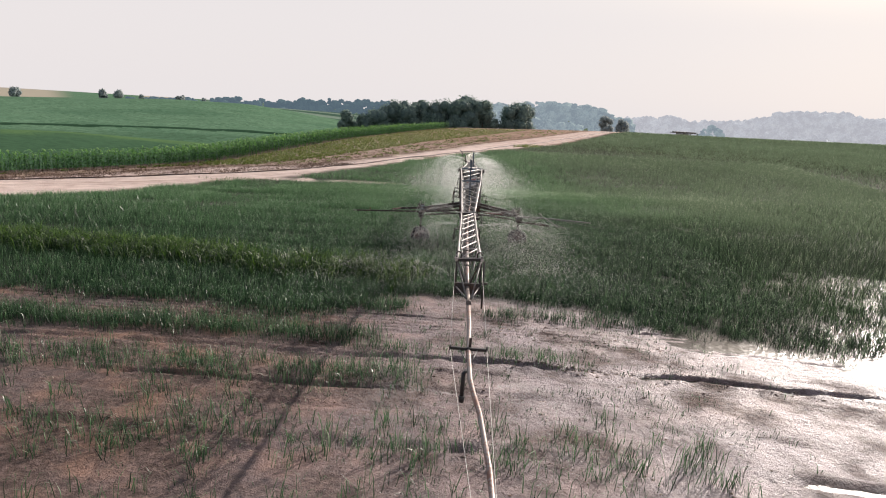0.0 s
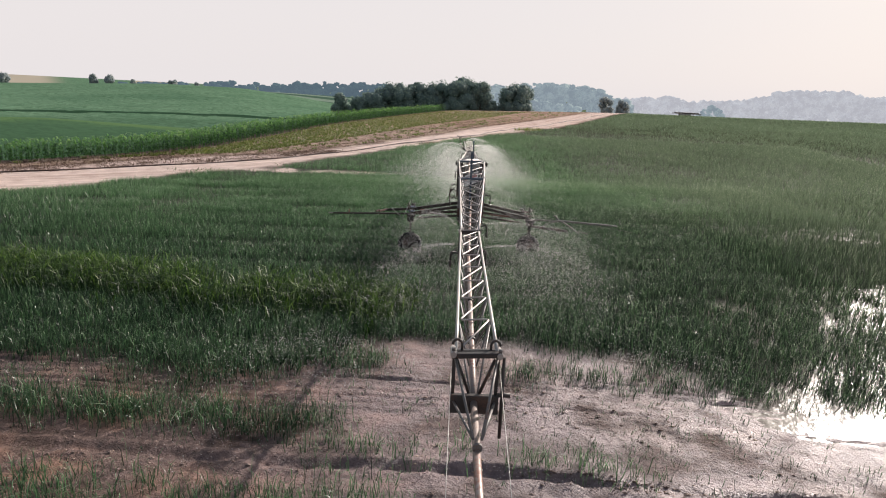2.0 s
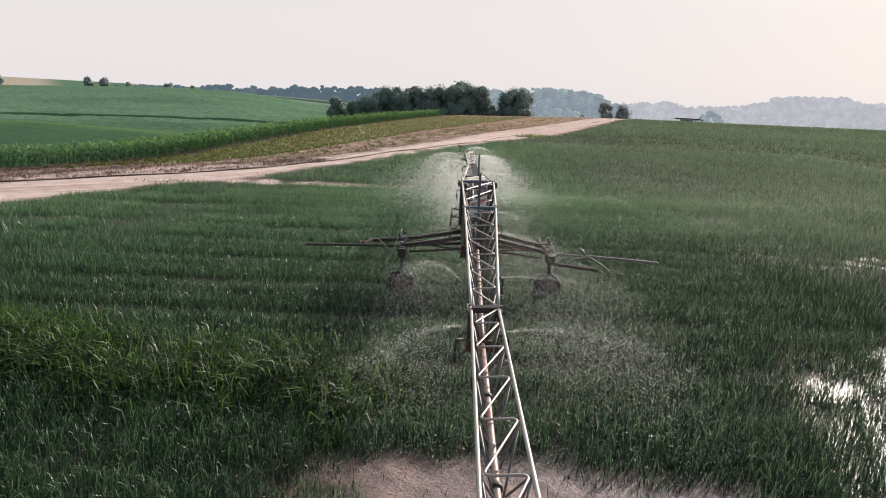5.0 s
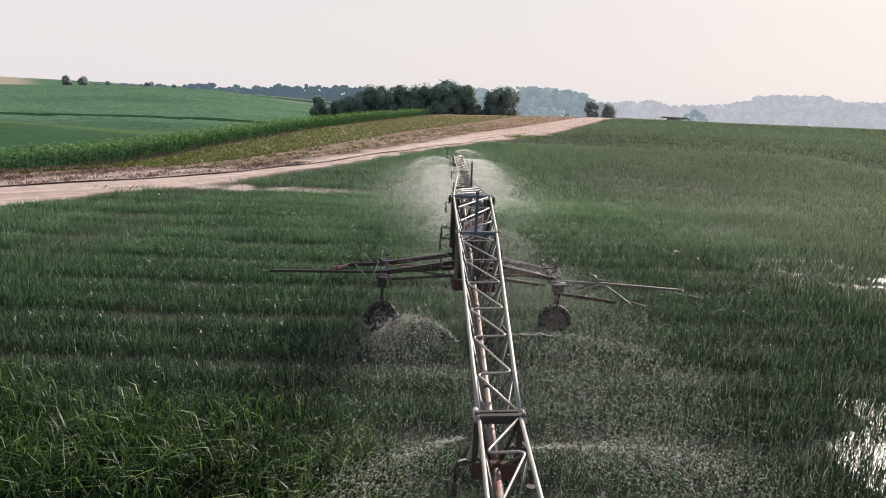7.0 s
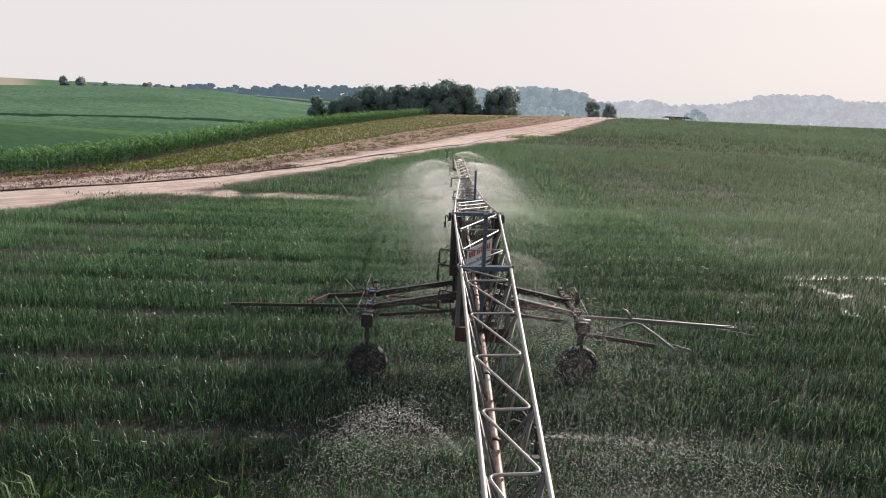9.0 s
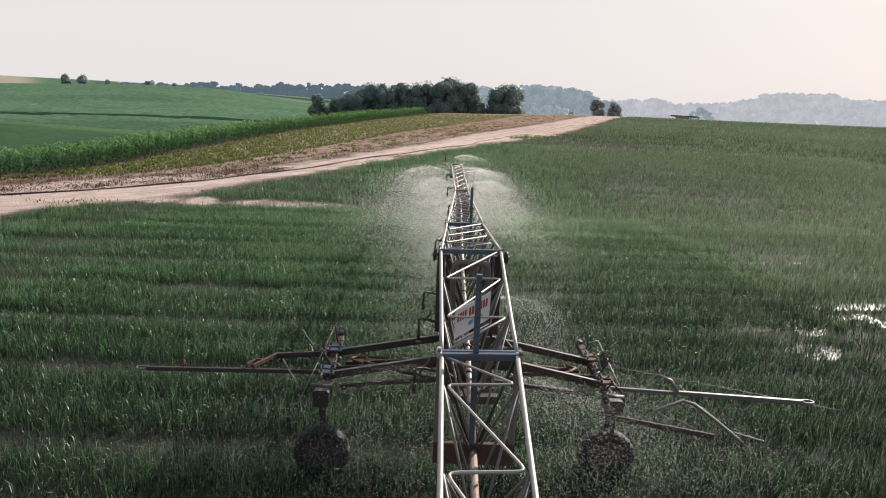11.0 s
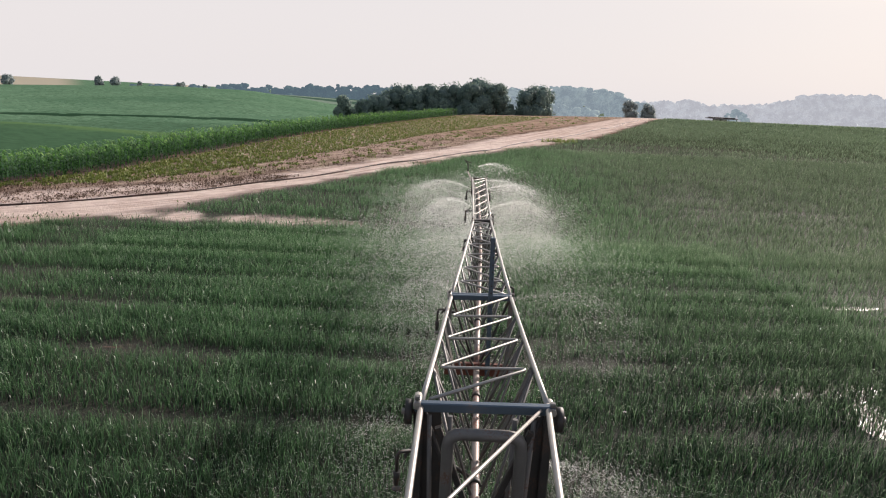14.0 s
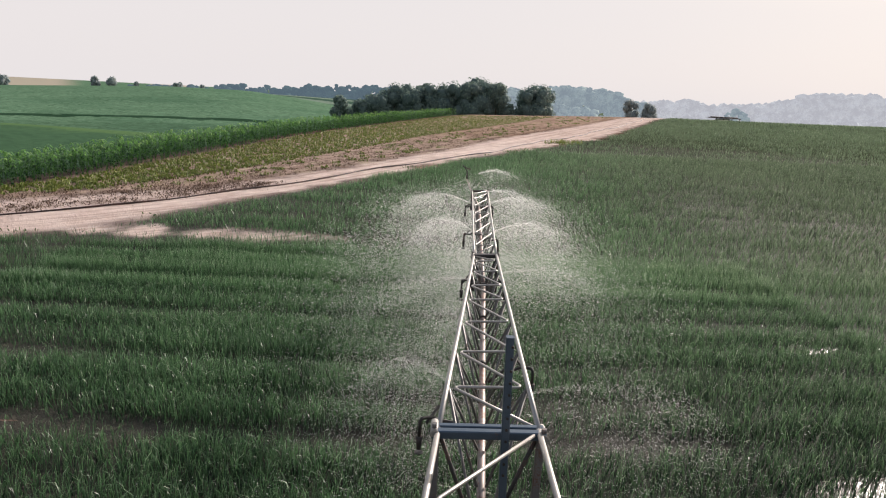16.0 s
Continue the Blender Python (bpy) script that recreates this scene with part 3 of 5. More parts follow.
def section(y0, y1, rungs, flip, r_chord, r_rod):
    for side in (-1, 1):
        bm = B()
        tube(bm, [chord(y0 + (y1 - y0) * k / 6, side) + Vector((0, 0, -0.010 * math.sin(math.pi * k / 6))) for k in range(7)], r_chord, 10)
        part("top_chord", bm, GALV, boom)
    bm = B()
    tube(bm, [low(y0 + (y1 - y0) * k / 6) for k in range(7)], 0.031 if abs(y0 + y1) < 12 else 0.028, 12)
    part("water_pipe", bm, PIPE, boom, "rust-streaked steel water pipe")
    for k in range(1, 4):
        c = low(y0 + (y1 - y0) * k / 4)
        d = (low(y1) - low(y0)).normalized()
        bm = B()
        tube(bm, [c - d * 0.025, c + d * 0.025], 0.042, 10)
        part("pipe_clamp", bm, DARK, boom)
    bm = B()
    tube(bm, zigzag(rungs, flip, y0, y1), r_rod, 6)
    part("zigzag_brace", bm, GALV, boom, "bent rod between the top chords")
    ends = [y0 + 0.06] + [(a + b) / 2 for a, b in zip(rungs, rungs[1:])] + [y1 - 0.06]
    for side in (-1, 1):
        for i, y in enumerate(rungs):
            for e in (ends[i], (ends[i] + ends[i + 1]) / 2, ends[i + 1]):
                bm = B()
                p = chord(y, side) + Vector((-side * 0.012, 0, -0.008))
                q = low(e) + Vector((side * 0.03, 0, 0.03))
                tube(bm, [p, q], r_rod, 5)
                part("side_brace", bm, GALV_DARK, boom)


RUNGS = {0: [-13.45, -12.70, -11.98, -11.28, -10.55, -9.85, -9.15], 1: [-7.95, -7.17, -6.42, -5.53, -4.55, -3.50], 2: [-2.20, -1.10], 3: [0.62, 1.30, 1.98], 4: [3.40, 4.10, 4.88, 5.63, 6.22, 6.90, 7.50], 5: [8.5, 9.4, 10.3, 11.2, 12.1, 13.0, 13.8]}
for i in range(6):
    section(STATIONS[i][0], STATIONS[i + 1][0], RUNGS[i], 1 if i in (1, 4) else -1, 0.0145 if i in (0, 5) else 0.0175, 0.0085 if i in (0, 5) else 0.0105)


def cross_frame(i, post, plate, plate_mat, hooks, beam):
    """the portal between two sections: top beam, two posts, lower plate, inner struts"""
    y, x, w, zt, zp = STATIONS[i]
    root = None
    bm = B()
    bar(bm, (x - w - 0.035, y - 0.035, zt - 0.015), (x + w + 0.035, y - 0.035, zt + 0.005), 0.05, beam)
    if i != 3:
        bar(bm, (x - w - 0.03, y + 0.035, zt - 0.015), (x + w + 0.03, y + 0.035, zt + 0.005), 0.04, beam * 0.8)
    root = part("cross_frame", bm, BLUE_GREY if i in (2, 3, 4) else DARK, boom, "square-tube portal joining two truss sections")
    for side in (-1, 1):
        bm = B()
        bar(bm, (x + side * (w + 0.012), y, zt - 0.03), (x + side * (w + 0.012) * 0.98, y, zp - 0.05), post, post, (0, 1, 0))
        part("post", bm, GALV_DARK if i in (2, 4) else DARK, root)
        bm = B()
        tube(bm, [(x + side * w * 0.95, y + 0.01, zt - 0.05), (x + side * 0.04, y + 0.01, zp + 0.05)], 0.013, 6)
        part("strut", bm, DARK, root)
        bm = B()
        tube(bm, [(x + side * (w + 0.02), y - 0.07, zt), (x + side * (w + 0.02), y + 0.07, zt)], 0.024, 8)
        part("chord_socket", bm, GALV, root)
        bm = B()
        tube(bm, [(x + side * (w + 0.02), y - 0.05, zt + 0.03), (x + side * (w + 0.02), y - 0.05, zt + 0.055)], 0.016, 6)
        part("bolt", bm, GALV_DARK, root)
        if hooks:
            bm = B()
            hx = x + side * (w - 0.01)
            tube(bm, [(hx + side * 0.035 * math.cos(a), y + 0.03, zt + 0.05 + 0.04 * math.sin(a)) for a in [math.pi * k / 7 for k in range(8)]] + [(hx - side * 0.035, y + 0.03, zt)], 0.011, 6)
            part("lifting_hook", bm, DARK, root)
    bm = B()
    bar(bm, (x - w - 0.03, y - 0.02, zp - 0.02), (x + w + 0.03, y - 0.02, zp - 0.02), 0.05, plate)
    part("lower_plate", bm, plate_mat, root, "rusty plate carrying the water pipe")


for i, post, plate, pm, hooks, beam in ((0, 0.026, 0.15, DARK, True, 0.04), (1, 0.04, 0.13, PINK, False, 0.06), (2, 0.05, 0.18, PINK, False, 0.055), (3, 0.055, 0.14, PINK, False, 0.055), (4, 0.045, 0.13, RED, False, 0.05), (5, 0.035, 0.12, DARK, False, 0.05), (6, 0.03, 0.08, DARK, False, 0.045)):
    cross_frame(i, post, plate, pm, hooks, beam)

# bevelled holes make the upright masts read as perforated channel
for y, x, top, tilt in ((-2.98, 0.60, 2.83, -0.005), (2.70, 0.945, 2.715, -0.012)):
    z0 = at_y(y)[3] - 0.05
    bm = B()
    bar(bm, (x + 0.02, y - 0.02, z0), (x + tilt, y - 0.02, top), 0.044, 0.045, (0, 1, 0))
    mast = part("mast", bm, BLUE_GREY, boom, "upright perforated steel channel")
    for k in range(12):
        z = top - 0.05 - 0.07 * k
        bm = B()
        tube(bm, [(x + 0.003, y - 0.052, z), (x + 0.003, y - 0.044, z)], 0.008, 8)
        part("hole", bm, DARK, mast)

# pulleys at the ends of the middle portal, and the bent feed pipe under it
for side in (-1, 1):
    x, w, zt, zp = at_y(0)
    bm = B()
    cx = x + side * (w + 0.07)
    tube(bm, [(cx - 0.02, 0, zt - 0.07), (cx + 0.02, 0, zt - 0.07)], 0.072, 18)
    p = part("pulley", bm, DARK, boom, "black sheave wheel")
    bm = B()
    tube(bm, [(cx - 0.04, 0, zt - 0.07), (cx + 0.04, 0, zt - 0.07)], 0.018, 8)
    part("pulley_pin", bm, GALV_DARK, p)
bm = B()
x0, _, z0, _ = at_y(0.05)
zf = z0 - 0.12
line = [(x0 - 0.20, -0.13, 1.1)] + round_corner((x0 - 0.20, -0.13, zf - 0.3), (x0 - 0.20, -0.13, zf), (x0 + 0.2, -0.13, zf), 0.08) + \
       round_corner((x0 - 0.2, -0.13, zf), (x0 + 0.21, -0.13, zf), (x0 + 0.21, -0.13, zf - 0.5), 0.08) + [(x0 + 0.21, -0.13, 1.1)]
tube(bm, line, 0.036, 10)
part("feed_pipe", bm, GALV_DARK, boom, "grey bent water feed pipe")
for sx in (-0.16, -0.26, 0.15, 0.24):
    bm = B()
    tube(bm, [(x0 + sx, -0.05 + 0.2 * abs(sx), 0.9), (x0 + sx * 1.2, 0.0, z0 - 0.08)], 0.016, 6)
    part("stay", bm, GALV_DARK, boom)

for side in (-1, 1):
    bm = B()
    bar(bm, (x0 + side * 0.31, 0.02, z0 - 0.06), (x0 + side * 0.25, 0.02, 0.84), 0.13, 0.03, (0, 1, 0))
    part("portal_plate", bm, DARK, boom, "dark steel side plate of the middle portal")
    bm = B()
    bar(bm, (x0 + side * 0.26, -0.10, z0 - 0.10), (x0 - side * 0.20, -0.06, 0.95), 0.035, 0.035, (0, 1, 0))
    part("cross_brace", bm, DARK, boom)

# flat hangers in the middle bays, dark from below
for y in (-2.1, -1.05, 0.7, 1.6):
    x, w, zt, zp = at_y(y)
    for side in (-1, 1):
        bm = B()
        bar(bm, (x + side * w * 0.95, y, zt - 0.02), (x + side * w * 0.35, y + 0.35, zp - 0.02), 0.05, 0.012, (side, 0, 0.4))
        part("flat_hanger", bm, GALV_DARK, boom)

# sign plate hung aslant across the truss
bm = B()
A_, B_ = Vector((0.52, -1.60, 1.78)), Vector((0.885, -1.27, 1.89))
UP = Vector((0.0, -0.02, 0.30))
N = (B_ - A_).cross(UP).normalized()
vs = [bm.verts.new(p) for p in (A_ + N * 0.004, B_ + N * 0.004, B_ + UP + N * 0.004, A_ + UP + N * 0.004, A_ - N * 0.004, B_ - N * 0.004, B_ + UP - N * 0.004, A_ + UP - N * 0.004)]
for q in ((0, 1, 2, 3), (7, 6, 5, 4), (0, 4, 5, 1), (1, 5, 6, 2), (2, 6, 7, 3), (3, 7, 4, 0)):
    bm.faces.new([vs[k] for k in q])
sign = part("sign_plate", bm, WHITE, boom, "white sign board with red and blue bars")


def sign_bar(u0, u1, v0, v1, m):
    bm = B()
    d = B_ - A_
    q = [A_ + d * u + UP * v + N * s for s in (0.008, 0.0045) for u, v in ((u0, v0), (u1, v0), (u1, v1), (u0, v1))]
    vs = [bm.verts.new(p) for p in q]
    for f in ((0, 1, 2, 3), (0, 4, 5, 1), (1, 5, 6, 2), (2, 6, 7, 3), (3, 7, 4, 0)):
        bm.faces.new([vs[k] for k in f])
    part("letter_bar", bm, m, sign)


for u0, u1 in ((0.05, 0.09), (0.12, 0.16), (0.19, 0.23), (0.26, 0.30), (0.38, 0.43), (0.46, 0.51), (0.54, 0.59), (0.62, 0.67), (0.70, 0.75), (0.78, 0.83), (0.86, 0.91)):
    sign_bar(u0, u1, 0.55, 0.84, SIGN_RED)
for u0, u1 in ((0.38, 0.50), (0.53, 0.62), (0.65, 0.78)):
    sign_bar(u0, u1, 0.22, 0.36, SIGN_BLUE)
bm = B()
bar(bm, A_ + Vector((-0.02, 0, -0.06)), B_ + Vector((0.02, 0.02, -0.06)), 0.02, 0.02)
part("sign_rail", bm, GALV, boom)

# tail pipes beyond the truss, with stay wires and end guns
for s, i in ((-1, 0), (1, 6)):
    y, x, w, zt, zp = STATIONS[i]
    end = Vector((x - 0.12 if s > 0 else x - 0.38, y + s * 7.6, zp - 0.30))
    start = Vector((x, y, zp))
    bm = B()
    line = [start.lerp(end, k / 8) - Vector((0, 0, 0.05 * math.sin(math.pi * k / 8))) for k in range(9)]
    if s < 0:
        line = [start, (0.12, -15.4, 1.73), (0.085, -16.15, 1.66), (0.08, -16.85, 1.61), (0.10, -17.1, 1.59), (0.145, -17.5, 1.56), (0.18, -18.4, 1.51), (0.16, -19.6, 1.46), (0.12, -21.0, 1.42)]
        end = Vector(line[-1])
    tube(bm, line, 0.028, 12, 0.023)
    tail = part("tail_pipe", bm, PIPE, boom, "single galvanised tail pipe")
    for k in ((0.08, 0.35, 0.65) if s > 0 else (0.09,)):
        c = start.lerp(end, k) - Vector((0, 0, 0.05 * math.sin(math.pi * k)))
        d = (end - start).normalized()
        bm = B()
        tube(bm, [c - d * 0.012, c + d * 0.012], 0.035, 12)
        part("pipe_flange", bm, GALV_DARK, tail)
    c = start.lerp(end, 0.085)
    for side in (-1, 1):
        for zz in (zt - 0.02, zp + 0.0):
            bm = B()
            tube(bm, [(x + side * (w + 0.01), y, zz), c + Vector((side * 0.03, 0, 0.03))], 0.011, 6)
            part("strut", bm, GALV_DARK, tail)
        bm = B()
        stop = end if s > 0 else Vector((0.085 + side * 0.205, -16.15, 1.68))
        tube(bm, [(x + side * (w + 0.03), y, zt - 0.12), stop], 0.002, 4)
        if s < 0:
            tube(bm, [stop, end], 0.002, 4)
        part("stay_wire", bm, WIRE, tail, "thin pale stay wire")
    if s < 0:
        # spreader bar across the pipe, with its lug and struts
        bm = B()
        bar(bm, (-0.13, -16.15, 1.685), (0.30, -16.15, 1.675), 0.035, 0.032)
        spreader = part("spreader_bar", bm, DARK, tail, "dark cross bar spreading the stay wires")
        bm = B()
        bar(bm, (0.10, -16.12, 1.66), (0.105, -16.12, 1.80), 0.03, 0.02, (0, 1, 0))
        part("lug", bm, DARK, spreader)
        for side in (-1, 1):
            bm = B()
            tube(bm, [(0.085 + side * 0.10, -16.15, 1.67), (0.085 + side * 0.02, -16.45, 1.64)], 0.008, 6)
            part("strut", bm, GALV_DARK, spreader)
            bm = B()
            tube(bm, [(0.085 + side * 0.205, -16.16, 1.66), (0.085 + side * 0.205, -16.16, 1.72)], 0.012, 6)
            part("eye_bolt", bm, DARK, spreader)
        # impact sprinkler hung beside the bend
        bm = B()
        tube(bm, [(0.06, -16.62, 1.62), (0.02, -16.66, 1.60), (0.015, -16.68, 1.34)], 0.022, 8)
        head = part("sprinkler_head", bm, DARK, tail, "dark hanging sprinkler with a splash plate")
        bm = B()
        tube(bm, [(0.015, -16.68, 1.36), (0.015, -16.68, 1.29)], 0.036, 10, 0.026)
        part("nozzle", bm, DARK, head)
    if s < 0:
        bm = B()
        tube(bm, [(x + w + 0.055, y - 0.02, zt - 0.02), (x + w + 0.06, y - 0.02, zp - 0.30)], 0.014, 6)
        tube(bm, [(x + w + 0.02, y - 0.02, zp + 0.06), (x + w + 0.12, y - 0.02, zp + 0.06)], 0.018, 6)
        part("drain_rod", bm, DARK, tail)
    # end gun
    bm = B()
    tube(bm, [end + Vector((0, -s * 0.05, 0)), end + Vector((0, 0, 0.28))], 0.03, 10)
    gun = part("end_gun", bm, DARK, boom, "dark impact sprinkler on the pipe end")
    bm = B()
    tube(bm, [end + Vector((0, 0, 0.26)), end + Vector((-0.10, s * 0.18, 0.40)), end + Vector((-0.18, s * 0.30, 0.46))], 0.024, 8, 0.014)
    part("barrel", bm, DARK, gun)
    bm = B()
    bar(bm, end + Vector((0.10, 0, 0.34)), end + Vector((-0.16, s * 0.1, 0.42)), 0.02, 0.035)
    part("swing_arm", bm, DARK, gun)

# goosenecks with hanging nozzles beside the pipe
NOZZLES = [(-8.7, -1), (-8.5, 1), (-5.6, 1), (-1.82, -1), (-1.2, 1), (-0.35, -1), (0.75, -1), (3.9, -1), (4.9, 1), (7.9, -1), (7.9, 1), (10.6, 1), (11.0, -1), (14.1, -1), (14.2, 1)]
for y, side in NOZZLES:
    x, w, zt, zp = at_y(y)
    reach = 0.22 if abs(y) < 5 else 0.14
    z = zp + (0.12 if abs(y) < 5 else 0.0)
    tip = Vector((x + side * (w + reach), y, z - 0.22))
    bm = B()
    p0 = Vector((x + side * 0.05, y, zp + 0.02))
    p1 = Vector((x + side * (w + reach * 0.5), y + 0.10, z + 0.02))
    p2 = Vector((x + side * (w + reach), y, z + 0.06))
    tube(bm, [p0, (p0 + p1) / 2 + Vector((0, 0, 0.05))] + round_corner(p0, p1, p2, 0.05) + round_corner(p1, p2, tip, 0.05) + [tip + Vector((0, 0, 0.12))], 0.014, 8)
    sp = part("sprinkler_arm", bm, DARK, boom, "black gooseneck pipe with a hanging nozzle")
    bm = B()
    tube(bm, [tip + Vector((0, 0, 0.13)), tip + Vector((0, 0, 0.07)), tip + Vector((0, 0, 0.02))], 0.028, 8, 0.018)
    part("nozzle", bm, DARK, sp)
    bm = B()
    tube(bm, [tip + Vector((0, 0, -0.005)), tip + Vector((0, 0, -0.012))], 0.035, 10)
    part("splash_plate", bm, DARK, sp)
    bm = B()
    bar(bm, p1 + Vector((side * 0.06, -0.06, -0.02)), p1 + Vector((-side * 0.03, 0.10, 0.05)), 0.02, 0.02)
    part("lever", bm, DARK, sp)

# ---------------- the wheeled cart under the middle ----------------
CX = 0.78
cart = thing("boom_cart", (CX, 0, -0.35), "rusty wheeled cart carrying the irrigation boom, with folded side arms", "irrigation cart")
AXL, AXR = -0.89, 2.45
# turret under the truss
bm = B()
bar(bm, (CX, -0.5, 1.05), (CX, 0.5, 1.05), 0.55, 0.10)
part("turntable", bm, PINK, cart, "rusty brown turntable frame")
bm = B()
tube(bm, [(CX, 0, 0.62), (CX, 0, 1.0)], 0.24, 20)
part("turntable_drum", bm, DARK, cart, "dark greasy slewing drum")
bm = B()
bar(bm, (CX, -0.62, 0.66), (CX, 0.60, 0.66), 0.70, 0.09)
part("base_frame", bm, BROWN, cart)
for sx in (-0.22, 0.22):
    for sy in (-0.34, 0.34):
        bm = B()
        bar(bm, (CX + sx * 1.25, sy, 0.80), (CX + sx, sy * 0.8, 1.32), 0.06, 0.06, (0, 1, 0))
        part("turret_leg", bm, DARK, cart)
for sx, xe in ((-1, AXL), (1, AXR)):
    for sy in (-0.37, 0.33):
        bm = B()
        bar(bm, (CX + sx * 0.28, sy + (0.10 if sx < 0 else 0.16) * 0.5, 1.04), (xe, sy, 0.785), 0.035, 0.085)
        beam = part("cross_beam", bm, BROWN, cart, "dark deep cross beam, upper flange coloured paler as sunlit")
        # thin flange in paler steel stands for the sunlit top edge
        bm = B()
        bar(bm, (CX + sx * 0.28, sy + (0.10 if sx < 0 else 0.16) * 0.5, 1.087), (xe, sy, 0.832), 0.040, 0.008)
        part("flange", bm, GALV_DARK, beam)
        bm = B()
        bar(bm, (CX + sx * 0.28, sy * 0.9, 0.78), (xe - sx * 0.15, sy * 0.95, 0.66), 0.05, 0.05)
        part("lower_beam", bm, BROWN, cart)
    bm = B()
    bar(bm, (CX + sx * 0.3, -0.3, 0.74), (xe - sx * 0.3, 0.28, 0.72), 0.035, 0.035)
    part("diagonal_tie", bm, BROWN, cart)
    bm = B()
    bar(bm, (CX + sx * 0.30, -0.02, 0.84), (xe, -0.02, 0.72), 0.03, 0.07)
    part("web_plate", bm, BROWN, cart, "dark plate between the cross beams")
    # lengthwise axle beam with clamp plates
    bm = B()
    bar(bm, (xe, -0.63, 0.76), (xe, 0.92, 0.78), 0.10, 0.08)
    axle = part("axle_beam", bm, PINK, cart, "faded red axle beam with zinc clamp plates")
    for sy in (-0.37, 0.33):
        for o in (-0.07, 0.07):
            bm = B()
            bar(bm, (xe - 0.09, sy + o, 0.862), (xe + 0.09, sy + o, 0.862), 0.09, 0.02)
            part("clamp_plate", bm, BLUE_GREY if sx < 0 else PINK, axle)
            for bx in (-0.062, 0.062):
                bm = B()
                tube(bm, [(xe + bx, sy + o, 0.868), (xe + bx, sy + o, 0.900)], 0.013, 6)
                part("bolt", bm, DARK, axle)
    # stub and bolts at the far end of the beam, drive box over the wheel
    bm = B()
    tube(bm, [(xe, 0.90, 0.79), (xe, 1.03, 0.80)], 0.055, 12)
    stub = part("end_stub", bm, DARK, axle, "black greasy pivot stub")
    for o in (-0.05, 0.05):
        bm = B()
        tube(bm, [(xe + o, 0.97, 0.80), (xe + o, 0.97, 0.90)], 0.014, 6)
        part("bolt", bm, GALV_DARK, stub)
    bm = B()
    bar(bm, (xe, -0.88, 0.73), (xe, -0.62, 0.73), 0.18, 0.20)
    box = part("drive_box", bm, DARK, axle, "dark greasy drive box over the wheel")
    bm = B()
    tube(bm, [(xe - 0.12, -0.75, 0.80), (xe + 0.12, -0.75, 0.80)], 0.05, 12)
    part("drive_cover", bm, DARK, box)
    for k in range(4):
        bm = B()
        tube(bm, [(xe - 0.06 + 0.04 * k, -0.66, 0.835), (xe - 0.06 + 0.04 * k, -0.68, 0.86)], 0.008, 6)
        part("bolt", bm, GALV_DARK, box)
    for sy in (-0.74,):
        gzz = gz(xe, sy)
        r = 0.32
        hub_z = gzz + r - 0.03
        for o in (-0.10, 0.10):
            bm = B()
            bar(bm, (xe, sy + o, 0.74), (xe, sy + o, hub_z - 0.03), 0.05, 0.016, (0, 1, 0))
            part("wheel_fork", bm, DARK, axle)
        # tyre with treads, rolling across the boom
        bm = B()
        prof = [(r - 0.105, -0.075), (r - 0.05, -0.088), (r - 0.012, -0.07), (r, -0.035), (r, 0.035), (r - 0.012, 0.07), (r - 0.05, 0.088), (r - 0.105, 0.075)]
        rings = [[bm.verts.new((xe + (q + (0.012 if (k % 2 and q > r - 0.02) else 0)) * math.cos(a), sy + o, hub_z + (q + (0.012 if (k % 2 and q > r - 0.02) else 0)) * math.sin(a))) for q, o in prof] for k, a in [(k, 2 * math.pi * k / 44) for k in range(44)]]
        for a, b in zip(rings, rings[1:] + rings[:1]):
            for k in range(8):
                bm.faces.new((a[k], a[(k + 1) % 8], b[(k + 1) % 8], b[k]))
        wheel = part("wheel", bm, RUBBER, cart, "black rubber tyre, muddy")
        bm = B()
        tube(bm, [(xe, sy - 0.05, hub_z), (xe, sy + 0.05, hub_z)], r - 0.11, 24)
        part("rim", bm, DARK, wheel, "rusty steel rim")
        bm = B()
        tube(bm, [(xe, sy - 0.10, hub_z), (xe, sy + 0.10, hub_z)], 0.05, 12)
        part("hub", bm, DARK, wheel)

